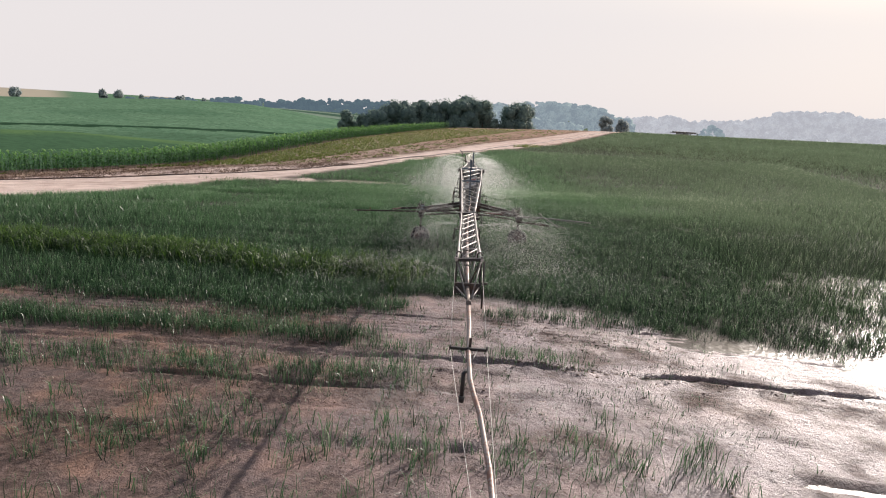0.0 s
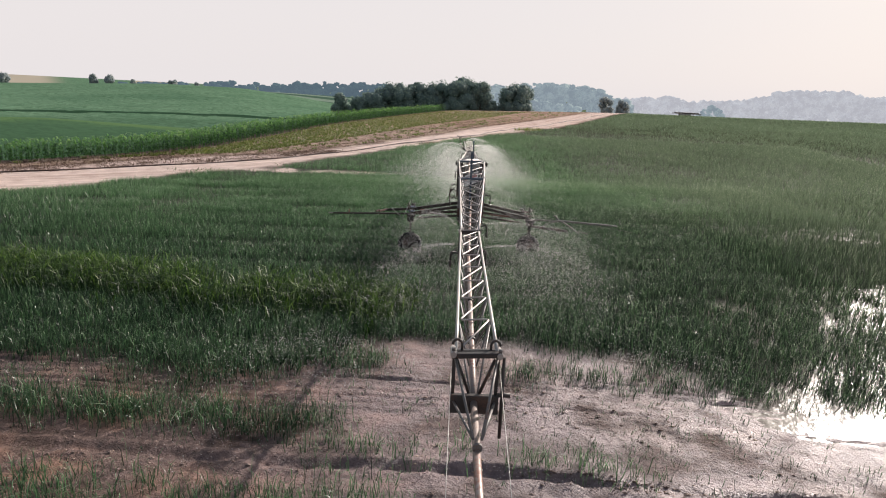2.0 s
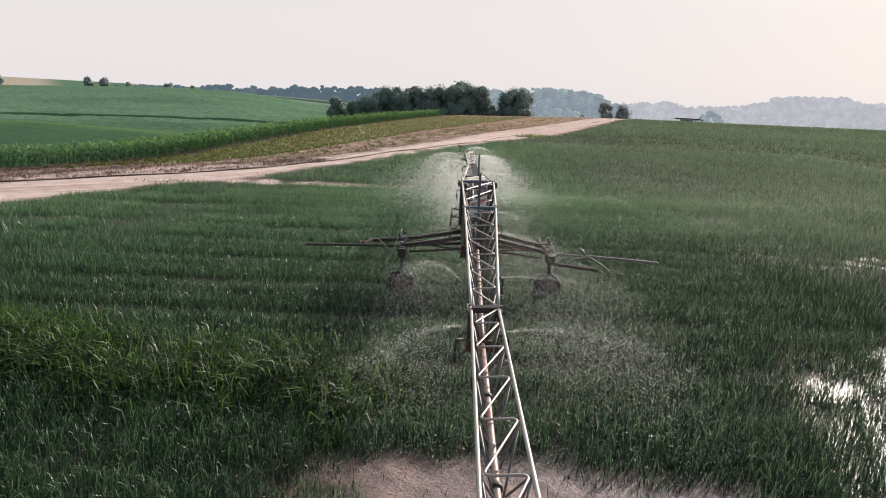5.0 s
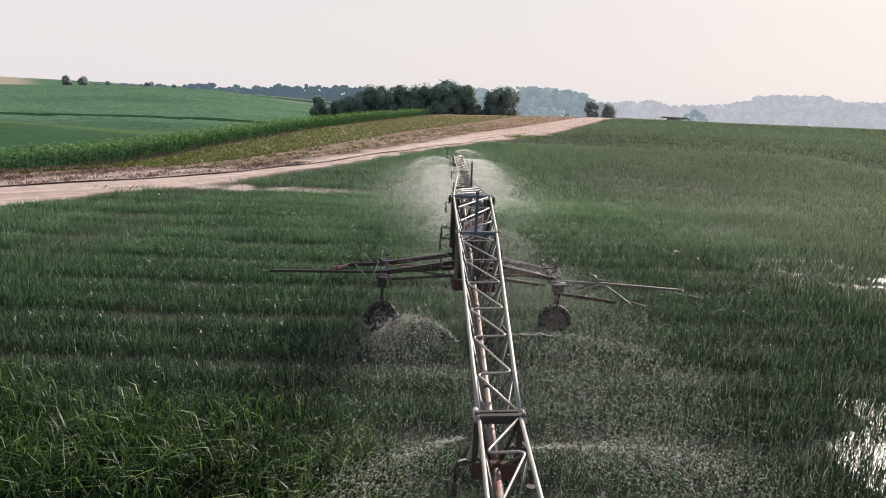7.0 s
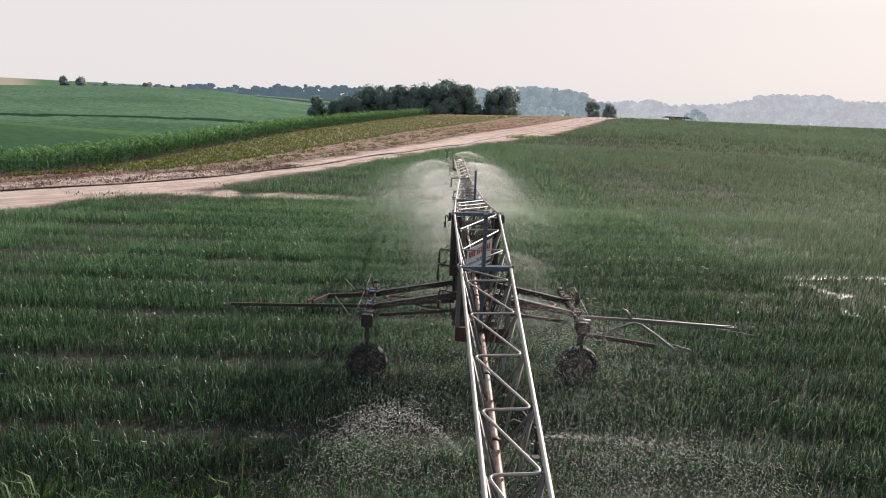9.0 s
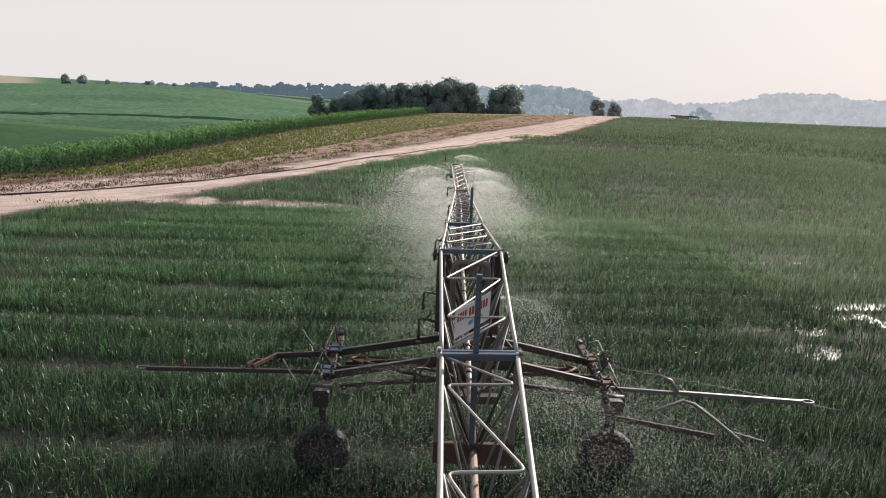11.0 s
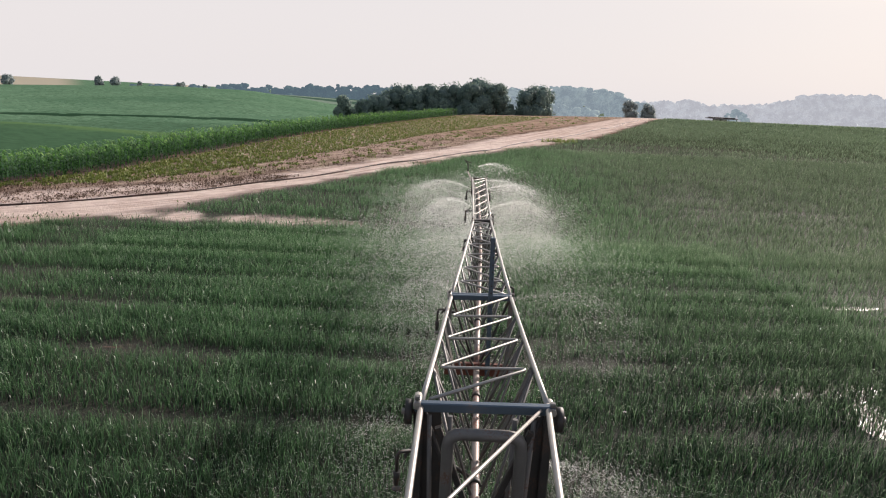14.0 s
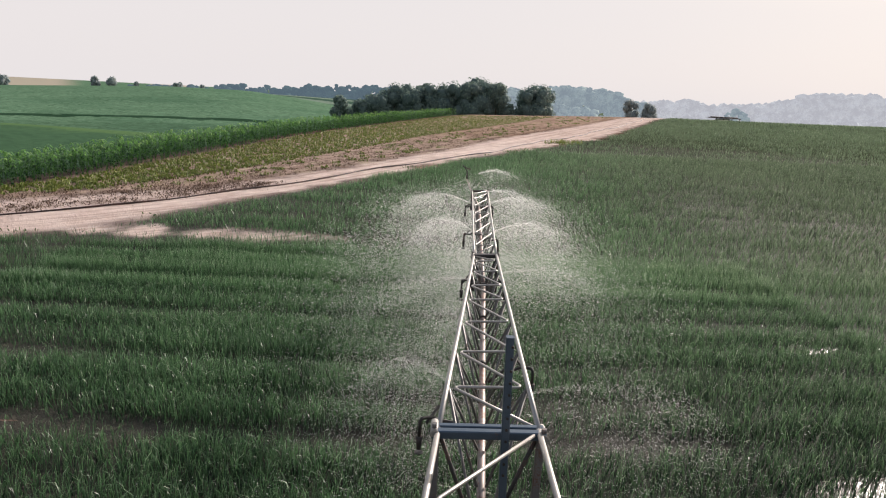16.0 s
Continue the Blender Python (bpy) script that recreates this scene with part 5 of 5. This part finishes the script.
px, py = [], []
for row in range(17):
    y = 6.0
    while y < 108:
        slope = float(corn_x(y + 0.5) - corn_x(y - 0.5))
        st = (0.26 if row < 4 else 0.42 if row < 8 else 0.60) * (1 + max(0, y - 30) / 60)
        x = float(corn_x(y)) - 0.15 - row * 0.75 * math.hypot(1, slope)
        if x > -52:
            px.append(x + rng.normal(0, 0.06))
            py.append(y + rng.normal(0, 0.06))
        y += st / math.hypot(1, slope)
px, py = np.array(px), np.array(py)
hh = 1.08 * rng.uniform(0.85, 1.15, len(px))
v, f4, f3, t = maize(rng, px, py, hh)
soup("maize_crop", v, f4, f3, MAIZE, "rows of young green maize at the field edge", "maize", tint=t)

# low bean plants in rows on the strip between maize and track
c = []
for row in np.arange(0.03, 0.97, 0.045):
    y = 14.0
    while y < 112:
        a, b = float(corn_x(y)), float(road_far_x(y))
        dens = 0.97 if row < 0.62 else 0.16
        if y < 29:
            dens *= max(0.03, min(1, (y - 20) / 9)) * (1 if row < 0.10 + max(0, y - 19) / 12 else 0.25)
        if b - a > 1.2 and rng.uniform() < dens and not (0.58 < row < 0.64):
            c.append((a + (b - a) * row + rng.normal(0, 0.06), y + rng.normal(0, 0.1)))
        y += 0.38 * (1 + max(0, y - 30) / 50)
c = np.array(c)
crop_object("bean_plant", [tufts(rng, c, 15, 0.13, 0.20, 0.062, 0.55, (0.5, 1.2))], BEAN, "low yellowing bean plants in rows on sandy soil")

# withered litter raked into lines on the bare part of the strip
c = []
for row in np.arange(0.05, 1.02, 0.05):
    y = 9.0 if row > 0.49 else 12.0
    while y < (75 if row > 0.49 else 25):
        a, b = float(corn_x(y)), float(road_far_x(y))
        if b - a > 1.2 and rng.uniform() < 0.30 + 0.5 * (math.sin(row * 38) > 0.2):
            c.append((a + (b - a) * row + rng.normal(0, 0.10), y + rng.normal(0, 0.15)))
        y += 0.45 * (1 + max(0, y - 30) / 40)
# and scraped into wavering lines beside the hose
for row in np.arange(0.06, 0.96, 0.11):
    for y in np.arange(11.0, 29.0, 0.16):
        a, b = float(road_far_x(y)), float(hose_x(y))
        if b - a > 0.8 and rng.uniform() < 0.28 + 0.50 * (vnoise(np.array([row * 40]), np.array([y]), 1.3, 44)[0] > 0.1):
            c.append((a + (b - a) * row + 0.22 * math.sin(2.1 * y + 9 * row) + rng.normal(0, 0.08), y + rng.normal(0, 0.1)))
crop_object("plant_litter", [tufts(rng, np.array(c), 13, 0.22, 0.13, 0.032, 0.46, (1.2, 1.9))], LITTER, "brown withered stalks lying on the sandy strip")

# ---------------- trees and far woods ----------------
def tree(x, y, base, h, spread, seed, label, leaf=0.25, count=9000, group="trees beyond the field", foot=0.06, foliage=LEAF):
    r = np.random.RandomState(seed)
    t = thing("tree", (x, y, base), label, "tree", group)
    bm = B()
    tube(bm, [(x, y, base - 0.3), (x + 0.1, y, base + h * 0.25), (x - 0.05, y, base + h * 0.55)], 0.045 * h * 0.5, 8, 0.012 * h)
    for k in range(8):
        a = r.uniform(0, 6.28)
        z0 = base + h * r.uniform(0.2, 0.5)
        e = Vector((x + math.cos(a) * spread * 0.6, y + math.sin(a) * spread * 0.6, z0 + h * r.uniform(0.15, 0.4)))
        tube(bm, [(x, y, z0), (Vector((x, y, z0)) + e) / 2 + Vector((0, 0, 0.04 * h)), e], 0.010 * h, 5, 0.003 * h)
    part("trunk", bm, BARK, t)
    # crown: heaped rounded lobes, each an inner body dark as shade under leaves
    nb = int(np.clip(10 + 7 * spread, 16, 52))
    f = foot + (0.93 - foot) * r.beta(1.1, 1.1, nb)
    rad = spread * np.sqrt(np.clip(1 - ((f - 0.42) / 0.62) ** 2, 0.06, 1))
    a = r.uniform(0, 6.28, nb)
    q = np.sqrt(r.uniform(0.1, 1, nb)) * 0.74
    c0 = np.stack([np.cos(a) * rad * q, np.sin(a) * rad * q, f * h], 1)
    br = np.minimum(spread * r.uniform(0.32, 0.52, nb), h * 0.27)
    ico = bmesh.new()
    bmesh.ops.create_icosphere(ico, subdivisions=2, radius=1)
    iv = np.array([v.co[:] for v in ico.verts])
    jf = np.array([[v.index for v in g.verts] for g in ico.faces])
    ico.free()
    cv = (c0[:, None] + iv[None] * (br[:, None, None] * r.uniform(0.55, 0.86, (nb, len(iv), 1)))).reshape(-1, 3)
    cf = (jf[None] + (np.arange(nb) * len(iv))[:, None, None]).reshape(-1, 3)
    i = r.randint(0, nb, count)
    d = r.normal(0, 1, (count, 3))
    d /= np.linalg.norm(d, axis=1)[:, None]
    p = c0[i] + d * (br[i] * r.uniform(0.80, 1.10, count))[:, None]
    nrm = d + 0.35 * r.normal(0, 1, (count, 3))
    u = np.cross(nrm, r.normal(0, 1, (count, 3)))
    u /= np.linalg.norm(u, axis=1)[:, None]
    w = np.cross(nrm, u)
    w /= np.linalg.norm(w, axis=1)[:, None]
    s = leaf * r.uniform(0.5, 1.3, count)[:, None]
    v = np.concatenate([cv, np.stack([p - u * s, p - w * s * 0.7, p + u * s, p + w * s * 0.7], 1).reshape(-1, 3)])
    f4 = np.arange(count * 4).reshape(-1, 4) + len(cv)
    # tint paints light from above: upward leaves paler, inner body dark
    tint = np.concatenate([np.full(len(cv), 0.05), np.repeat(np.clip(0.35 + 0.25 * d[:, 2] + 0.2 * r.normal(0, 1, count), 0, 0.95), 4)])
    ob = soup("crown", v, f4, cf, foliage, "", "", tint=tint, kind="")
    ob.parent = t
    return t


def polar(az, d):
    return d * math.sin(radians(az)), d * math.cos(radians(az))


DARK_TREE = "dense dark green broadleaf tree behind the field crest"
GROVE = ((-9.2, 160, -0.60, 2.6, 1, "rounded green tree beside the maize", 0.10), (-7.7, 166, -0.95, 2.6, 2, DARK_TREE, 0.04), (-6.5, 168, -0.30, 3.4, 3, DARK_TREE, 0.04), (-5.4, 171, 0.15, 3.6, 4, DARK_TREE, 0.04),
         (-4.4, 172, 0.45, 3.6, 14, DARK_TREE, 0.04), (-3.3, 170, 0.55, 3.4, 6, DARK_TREE, 0.04), (-2.4, 175, 1.28, 2.9, 5, "tallest tree of the grove with an airy top", 0.10), (-1.5, 171, 0.60, 3.0, 7, DARK_TREE, 0.04),
         (-0.4, 172, 0.66, 3.4, 8, DARK_TREE, 0.04), (1.6, 170, 0.90, 3.7, 9, DARK_TREE, 0.04), (2.6, 174, 1.04, 3.8, 10, DARK_TREE, 0.04), (3.75, 171, 0.86, 2.8, 11, DARK_TREE, 0.04), (0.6, 178, 0.05, 3.0, 12, DARK_TREE, 0.04),
         (4.9, 176, -0.55, 1.2, 15, DARK_TREE, 0.04), (7.15, 180, 0.66, 6.4, 13, "open-crowned broadleaf tree standing apart", 0.10))
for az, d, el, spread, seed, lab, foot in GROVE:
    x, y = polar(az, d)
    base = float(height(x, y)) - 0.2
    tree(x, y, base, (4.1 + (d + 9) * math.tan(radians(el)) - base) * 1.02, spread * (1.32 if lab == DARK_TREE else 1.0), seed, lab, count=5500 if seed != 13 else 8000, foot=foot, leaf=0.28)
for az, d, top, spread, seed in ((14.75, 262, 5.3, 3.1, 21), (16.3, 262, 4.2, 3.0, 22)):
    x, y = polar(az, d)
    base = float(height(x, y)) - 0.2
    tree(x, y, base, top - base, spread, seed, "roadside tree at the end of the track, haze put into its grey-green", count=3000, leaf=0.3, foliage=LEAF_HAZED)
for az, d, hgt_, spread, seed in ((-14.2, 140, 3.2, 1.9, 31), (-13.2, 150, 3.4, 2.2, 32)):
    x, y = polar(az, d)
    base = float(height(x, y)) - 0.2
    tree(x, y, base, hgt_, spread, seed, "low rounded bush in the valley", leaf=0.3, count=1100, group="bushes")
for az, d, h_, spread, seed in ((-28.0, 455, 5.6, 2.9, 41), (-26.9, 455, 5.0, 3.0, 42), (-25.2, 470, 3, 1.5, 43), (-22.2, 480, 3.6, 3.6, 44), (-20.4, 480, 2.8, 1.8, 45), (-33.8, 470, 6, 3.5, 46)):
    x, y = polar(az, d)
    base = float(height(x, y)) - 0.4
    tree(x, y, base, h_, spread, seed, "small far tree on the hill field", leaf=0.6, count=520, group="far hill trees", foliage=LEAF_HAZED)


def wooded_ridge(name, az0, az1, dist, tops, base, material, seed, lump, n, detail=1):
    """far canopy: many lumps heaped along a ridge"""
    r = np.random.RandomState(seed)
    ico = bmesh.new()
    bmesh.ops.create_icosphere(ico, subdivisions=detail, radius=1)
    iv = np.array([v.co[:] for v in ico.verts])
    jf = np.array([[v.index for v in f.verts] for f in ico.faces])
    ico.free()
    V, F, k = [], [], 0
    for _ in range(n):
        az = r.uniform(az0, az1)
        e = np.interp(az, [t[0] for t in tops], [t[1] for t in tops])
        top = 4.0 + dist * math.tan(radians(e))
        f = r.uniform(0, 1) ** 0.6
        s = lump * (0.35 + 0.95 * r.uniform() ** 1.5)
        z = base + (top - base) * f - s * 0.7
        dd = dist + (1 - f) * -30 + r.uniform(-8, 8)
        x, y = polar(az, dd)
        V.append(iv * s * r.uniform(0.72, 1.2, (len(iv), 1)) * (1.15, 1.15, 0.9) + (x, y, z))
        F.append(jf + k)
        k += len(iv)
    ob = soup(name, np.concatenate(V), np.zeros((0, 4)), np.concatenate(F), material, "blue-green far woods along a ridge, haze added as emission", "woods", kind="stuff")
    ob.data.polygons.foreach_set("use_smooth", np.ones(len(ob.data.polygons), bool))
    return ob


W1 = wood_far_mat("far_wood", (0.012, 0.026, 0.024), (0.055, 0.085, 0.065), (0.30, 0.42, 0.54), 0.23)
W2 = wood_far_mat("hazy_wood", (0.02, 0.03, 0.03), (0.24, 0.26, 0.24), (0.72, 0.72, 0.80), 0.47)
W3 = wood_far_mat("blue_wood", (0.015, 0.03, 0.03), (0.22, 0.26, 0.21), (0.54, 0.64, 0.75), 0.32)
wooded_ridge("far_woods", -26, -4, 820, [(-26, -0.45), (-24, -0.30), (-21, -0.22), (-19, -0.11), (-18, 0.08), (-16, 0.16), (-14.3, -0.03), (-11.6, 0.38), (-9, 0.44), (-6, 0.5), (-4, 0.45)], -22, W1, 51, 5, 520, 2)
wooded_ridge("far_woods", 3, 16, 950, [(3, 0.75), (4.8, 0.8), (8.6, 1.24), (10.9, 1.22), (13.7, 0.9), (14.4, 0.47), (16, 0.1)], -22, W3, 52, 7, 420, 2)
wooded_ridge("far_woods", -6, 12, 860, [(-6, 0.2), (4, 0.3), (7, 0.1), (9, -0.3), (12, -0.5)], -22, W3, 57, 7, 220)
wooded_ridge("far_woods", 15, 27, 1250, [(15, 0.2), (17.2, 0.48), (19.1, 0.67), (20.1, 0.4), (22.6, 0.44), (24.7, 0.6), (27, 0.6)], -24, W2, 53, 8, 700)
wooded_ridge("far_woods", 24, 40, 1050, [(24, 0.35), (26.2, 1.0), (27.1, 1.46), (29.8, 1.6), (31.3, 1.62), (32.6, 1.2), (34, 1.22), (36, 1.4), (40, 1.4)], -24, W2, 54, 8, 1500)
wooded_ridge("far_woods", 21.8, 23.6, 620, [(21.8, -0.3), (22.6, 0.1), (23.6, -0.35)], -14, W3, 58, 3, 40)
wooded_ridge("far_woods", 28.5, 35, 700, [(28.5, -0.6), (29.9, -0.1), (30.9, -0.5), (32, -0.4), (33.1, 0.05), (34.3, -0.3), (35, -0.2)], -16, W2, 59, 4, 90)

# ---------------- shed on the skyline ----------------
sx, sy = polar(22.0, 200)
sb = float(height(sx, sy)) - 0.75
shed = thing("shed", (sx, sy, sb), "low open farm shed with a dark roof at the field's end", "shed")
bm = B()
bar(bm, (sx - 3.4, sy, sb + 3.15), (sx + 3.4, sy, sb + 3.15), 6, 0.2)
bar(bm, (sx - 3.2, sy, sb + 3.38), (sx + 3.2, sy, sb + 3.38), 3.2, 0.26)
part("roof", bm, ROOF, shed)
bm = B()
bar(bm, (sx - 2.8, sy - 1.5, sb + 1.5), (sx + 1.0, sy - 1.5, sb + 1.5), 0.25, 3.0)
part("wall", bm, SHED_WALL, shed, "pale wall")
for k in (-3.2, -1.1, 1.1, 3.2):
    bm = B()
    bar(bm, (sx + k, sy - 2.6, sb - 0.2), (sx + k, sy - 2.6, sb + 3.1), 0.2, 0.2, (0, 1, 0))
    part("post", bm, BARK, shed)

# ---------------- spray ----------------
def droplets(rng, centres, r):
    base = np.array([(1, 1, 1), (1, -1, -1), (-1, 1, -1), (-1, -1, 1)], float) * 0.7
    n = len(centres)
    v = (centres[:, None, :] + base[None] * (r * rng.uniform(0.5, 1.5, n))[:, None, None]).reshape(-1, 3)
    i = np.arange(n) * 4
    f = np.concatenate([np.stack([i, i + 1, i + 2], 1), np.stack([i, i + 3, i + 1], 1), np.stack([i, i + 2, i + 3], 1), np.stack([i + 1, i + 3, i + 2], 1)])
    return v, f


def jet(rng, n, start, heading, rise, reach, width):
    """drops thrown from a nozzle: a thin arc that rises, then falls and opens"""
    t = rng.uniform(0.02, 1, n) ** 0.9
    a = heading + rng.normal(0, width, n) * (0.3 + 0.7 * t)
    d = reach * t * rng.uniform(0.93, 1.04, n)
    z = start[2] + rise * 4 * t * (1 - t) - 0.25 * t ** 3
    s = 0.008 + 0.10 * t ** 1.3
    p = np.stack([start[0] + d * np.sin(a), start[1] + d * np.cos(a), z], 1) + rng.normal(0, 1, (n, 3)) * s[:, None] * (1, 1, 0.6)
    return p[p[:, 2] > ground_z(p[:, 0], p[:, 1]) + 0.2]


def curtain(rng, n, start, heading, rise, reach, width):
    """drizzle that falls out of the arc and drifts on"""
    t = rng.beta(2.0, 1.5, n)
    fall = rng.exponential(0.22 + 0.45 * t, n)
    a = heading + rng.normal(0, width, n) * (0.4 + t)
    d = reach * t * (1 + 0.22 * fall)
    z = start[2] + rise * 4 * t * (1 - t) - 0.25 * t ** 3 - fall
    p = np.stack([start[0] + d * np.sin(a), start[1] + d * np.cos(a) - 0.15 * fall, z], 1) + rng.normal(0, 0.05, (n, 3))
    streak = vnoise(a * 9 + start[1], t * 4, 1.0, 23)
    return p[(p[:, 2] > ground_z(p[:, 0], p[:, 1]) + 0.2) & (streak > rng.uniform(-1.0, 0.6, n))]


JETS = []
for y, hl, hr, reach, rise in ((-16.7, -1.25, 1.3, 0.9, 0.10), (-14.2, -1.3, 1.3, 2.2, 0.30), (-8.6, -1.45, 1.35, 1.7, 0.2), (-6.1, -1.45, 1.5, 2.0, 0.30), (-1.7, -1.9, 1.9, 1.4, 0.1), (0.9, -1.5, 1.5, 1.1, 0.05), (4.8, -1.6, 1.45, 1.5, 0.20), (7.9, -1.75, 1.5, 1.7, 0.22), (11.0, -1.6, 1.5, 1.8, 0.22), (14.2, -1.4, 1.25, 1.9, 0.32), (17.5, -1.5, 1.35, 2.0, 0.05), (21.8, -0.4, 0.9, 2.4, 0.25)):
    x, w, zt, zp = at_y(min(max(y, -14), 14.2))
    for side, hd in ((-1, hl), (1, hr)) if y < 15 else ((1, hr),):
        JETS.append(((x + side * (w + 0.05), y + rng.normal(0, 0.15), (zp + 0.12) if -15 < y < 15 else 1.4), hd + rng.normal(0, 0.35), rise * rng.uniform(0.2, 0.9), reach * rng.uniform(0.55, 1.2), y))


def flecks(rng, c, r):
    """fine bright streaks of drifting spray, one sliver each, drawn out along their fall"""
    n = len(c)
    side = np.sign(c[:, 0] - 0.9)
    d = np.stack([side * 0.8, np.zeros(n), np.full(n, -0.35)], 1) + rng.normal(0, 0.55, (n, 3))
    d /= np.linalg.norm(d, axis=1)[:, None]
    o = np.cross(d, rng.normal(0, 1, (n, 3)))
    o /= np.linalg.norm(o, axis=1)[:, None]
    k = (r * rng.uniform(0.6, 1.4, n))[:, None]
    v = np.stack([c - d * k * 3.6 - o * k * 0.22, c - d * k * 3.6 + o * k * 0.22, c + d * k * 3.6], 1)
    return v.reshape(-1, 3), np.arange(n * 3).reshape(-1, 3)


def cloud(rng, n, y0, y1, wide, top, off=0.0, low_=0.0):
    """mist along a stretch of the boom, thickest beside the pipe, torn into drifts"""
    y = y0 + (y1 - y0) * rng.beta(1.5, 1.5, n)
    x0 = np.interp(y, [s[0] for s in STATIONS], [s[1] for s in STATIONS]) + off
    x = x0 + np.where(rng.uniform(0, 1, n) < 0.5, rng.laplace(0, wide * 0.7, n), rng.normal(0, wide * 1.35, n))
    d = np.abs(x - x0) / (3 * wide)
    z = low_ + (top * (1 - 0.5 * np.clip(d, 0, 1))) * rng.beta(1.3, 1.5, n)
    drift = vnoise(x * 0.8, y + 1.6 * z, 1.1, 21) + 0.6 * vnoise(x + y * 0.5, z * 1.5 + y, 0.4, 22)
    keep = (rng.uniform(-0.9, 0.5, n) < drift + 0.25) & (np.abs(x - x0) < (1.6 + 1.6 * rng.uniform(0, 1, n)) * wide + 0.4)
    p = np.stack([x, y, z + ground_z(x, y) * 0.6], 1)
    return p[keep]


pts, mist = [], []
for s, hd, rise, reach, y in JETS:
    thin = 0.3 if hd < 0 and -3 < y < 3 else 1.0
    pts.append(curtain(rng, 260 if y < 3 else 520, s, hd, rise, reach * 1.15, 0.35))
    mist.append(jet(rng, int(1500 * thin) if y < 3 else 1300, s, hd, rise, reach, 0.10))
    mist.append(curtain(rng, int(8000 * thin) if y < 3 else 5500 if y < 10 else 10000 if y < 15 else 2200, s, hd, rise, reach * 1.1, 0.30))
    mist.append(curtain(rng, int(2600 * thin), s, hd, rise * 0.6, reach * 1.6, 0.6))
mist += [cloud(rng, 42000, 6.0, 16, 1.15, 1.5, -0.2), cloud(rng, 140000, 8.0, 24.0, 1.6, 1.6), cloud(rng, 15000, 4.0, 12.0, 0.6, 1.4, -0.7), cloud(rng, 30000, -7.5, 2.5, 1.1, 1.2, 1.2), cloud(rng, 14000, -7.0, 1.0, 1.0, 1.0, -1.2), cloud(rng, 15000, 6.0, 22.0, 0.5, 1.5, -0.5), cloud(rng, 14000, 0.2, 9.0, 0.45, 1.3, -0.5), cloud(rng, 32000, -2.6, 5.5, 1.3, 1.3, -0.3), cloud(rng, 28000, -9.0, 3.0, 1.7, 1.3), cloud(rng, 12000, -2.6, 2.0, 0.8, 0.8, 2.2, 0.2), cloud(rng, 9000, -11.0, -7.4, 1.2, 1.5), cloud(rng, 9000, -16.0, -12.0, 1.2, 1.5), cloud(rng, 9000, -6.6, -3.6, 0.8, 1.0, 1.4)]
# drifting drops over the crop and round the cart
for cx, cy, sx_, sy_, m in ((3.3, -1.2, 0.9, 0.9, 900), (2.6, -5.6, 0.9, 1.2, 900), (2.9, 10.5, 0.9, 3.6, 3200), (-0.8, 9.5, 0.7, 3.2, 1200), (2.7, 4.6, 0.45, 0.9, 1300), (4.0, -7.0, 1.8, 1.4, 900), (6.5, -2.0, 1.8, 4.0, 3000), (7.5, 6.0, 2.0, 3.0, 1500)):
    pts.append(np.stack([rng.normal(cx, sx_, m), rng.normal(cy, sy_, m), rng.uniform(0.1, 1.1 if cx < 4.5 else 0.5, m)], 1))
pts = np.concatenate(pts)
v, f = droplets(rng, pts, np.interp(pts[:, 1], [-8, 0, 5, 10], [0.0009, 0.0010, 0.0013, 0.0026]))
soup("water_drops", v, np.zeros((0, 4)), f, DROPS, "scattered bright water drops falling from the sprinklers", "water spray")
mist = np.concatenate(mist)
v, f = flecks(rng, mist, np.interp(mist[:, 1], [-14, -8, -2, 4, 8, 12, 22], [0.0018, 0.0028, 0.0026, 0.0028, 0.0034, 0.0052, 0.0070]))
soup("water_spray", v, np.zeros((0, 4)), f, DROPS, "fine white sprinkler mist drifting over the crop", "water spray")
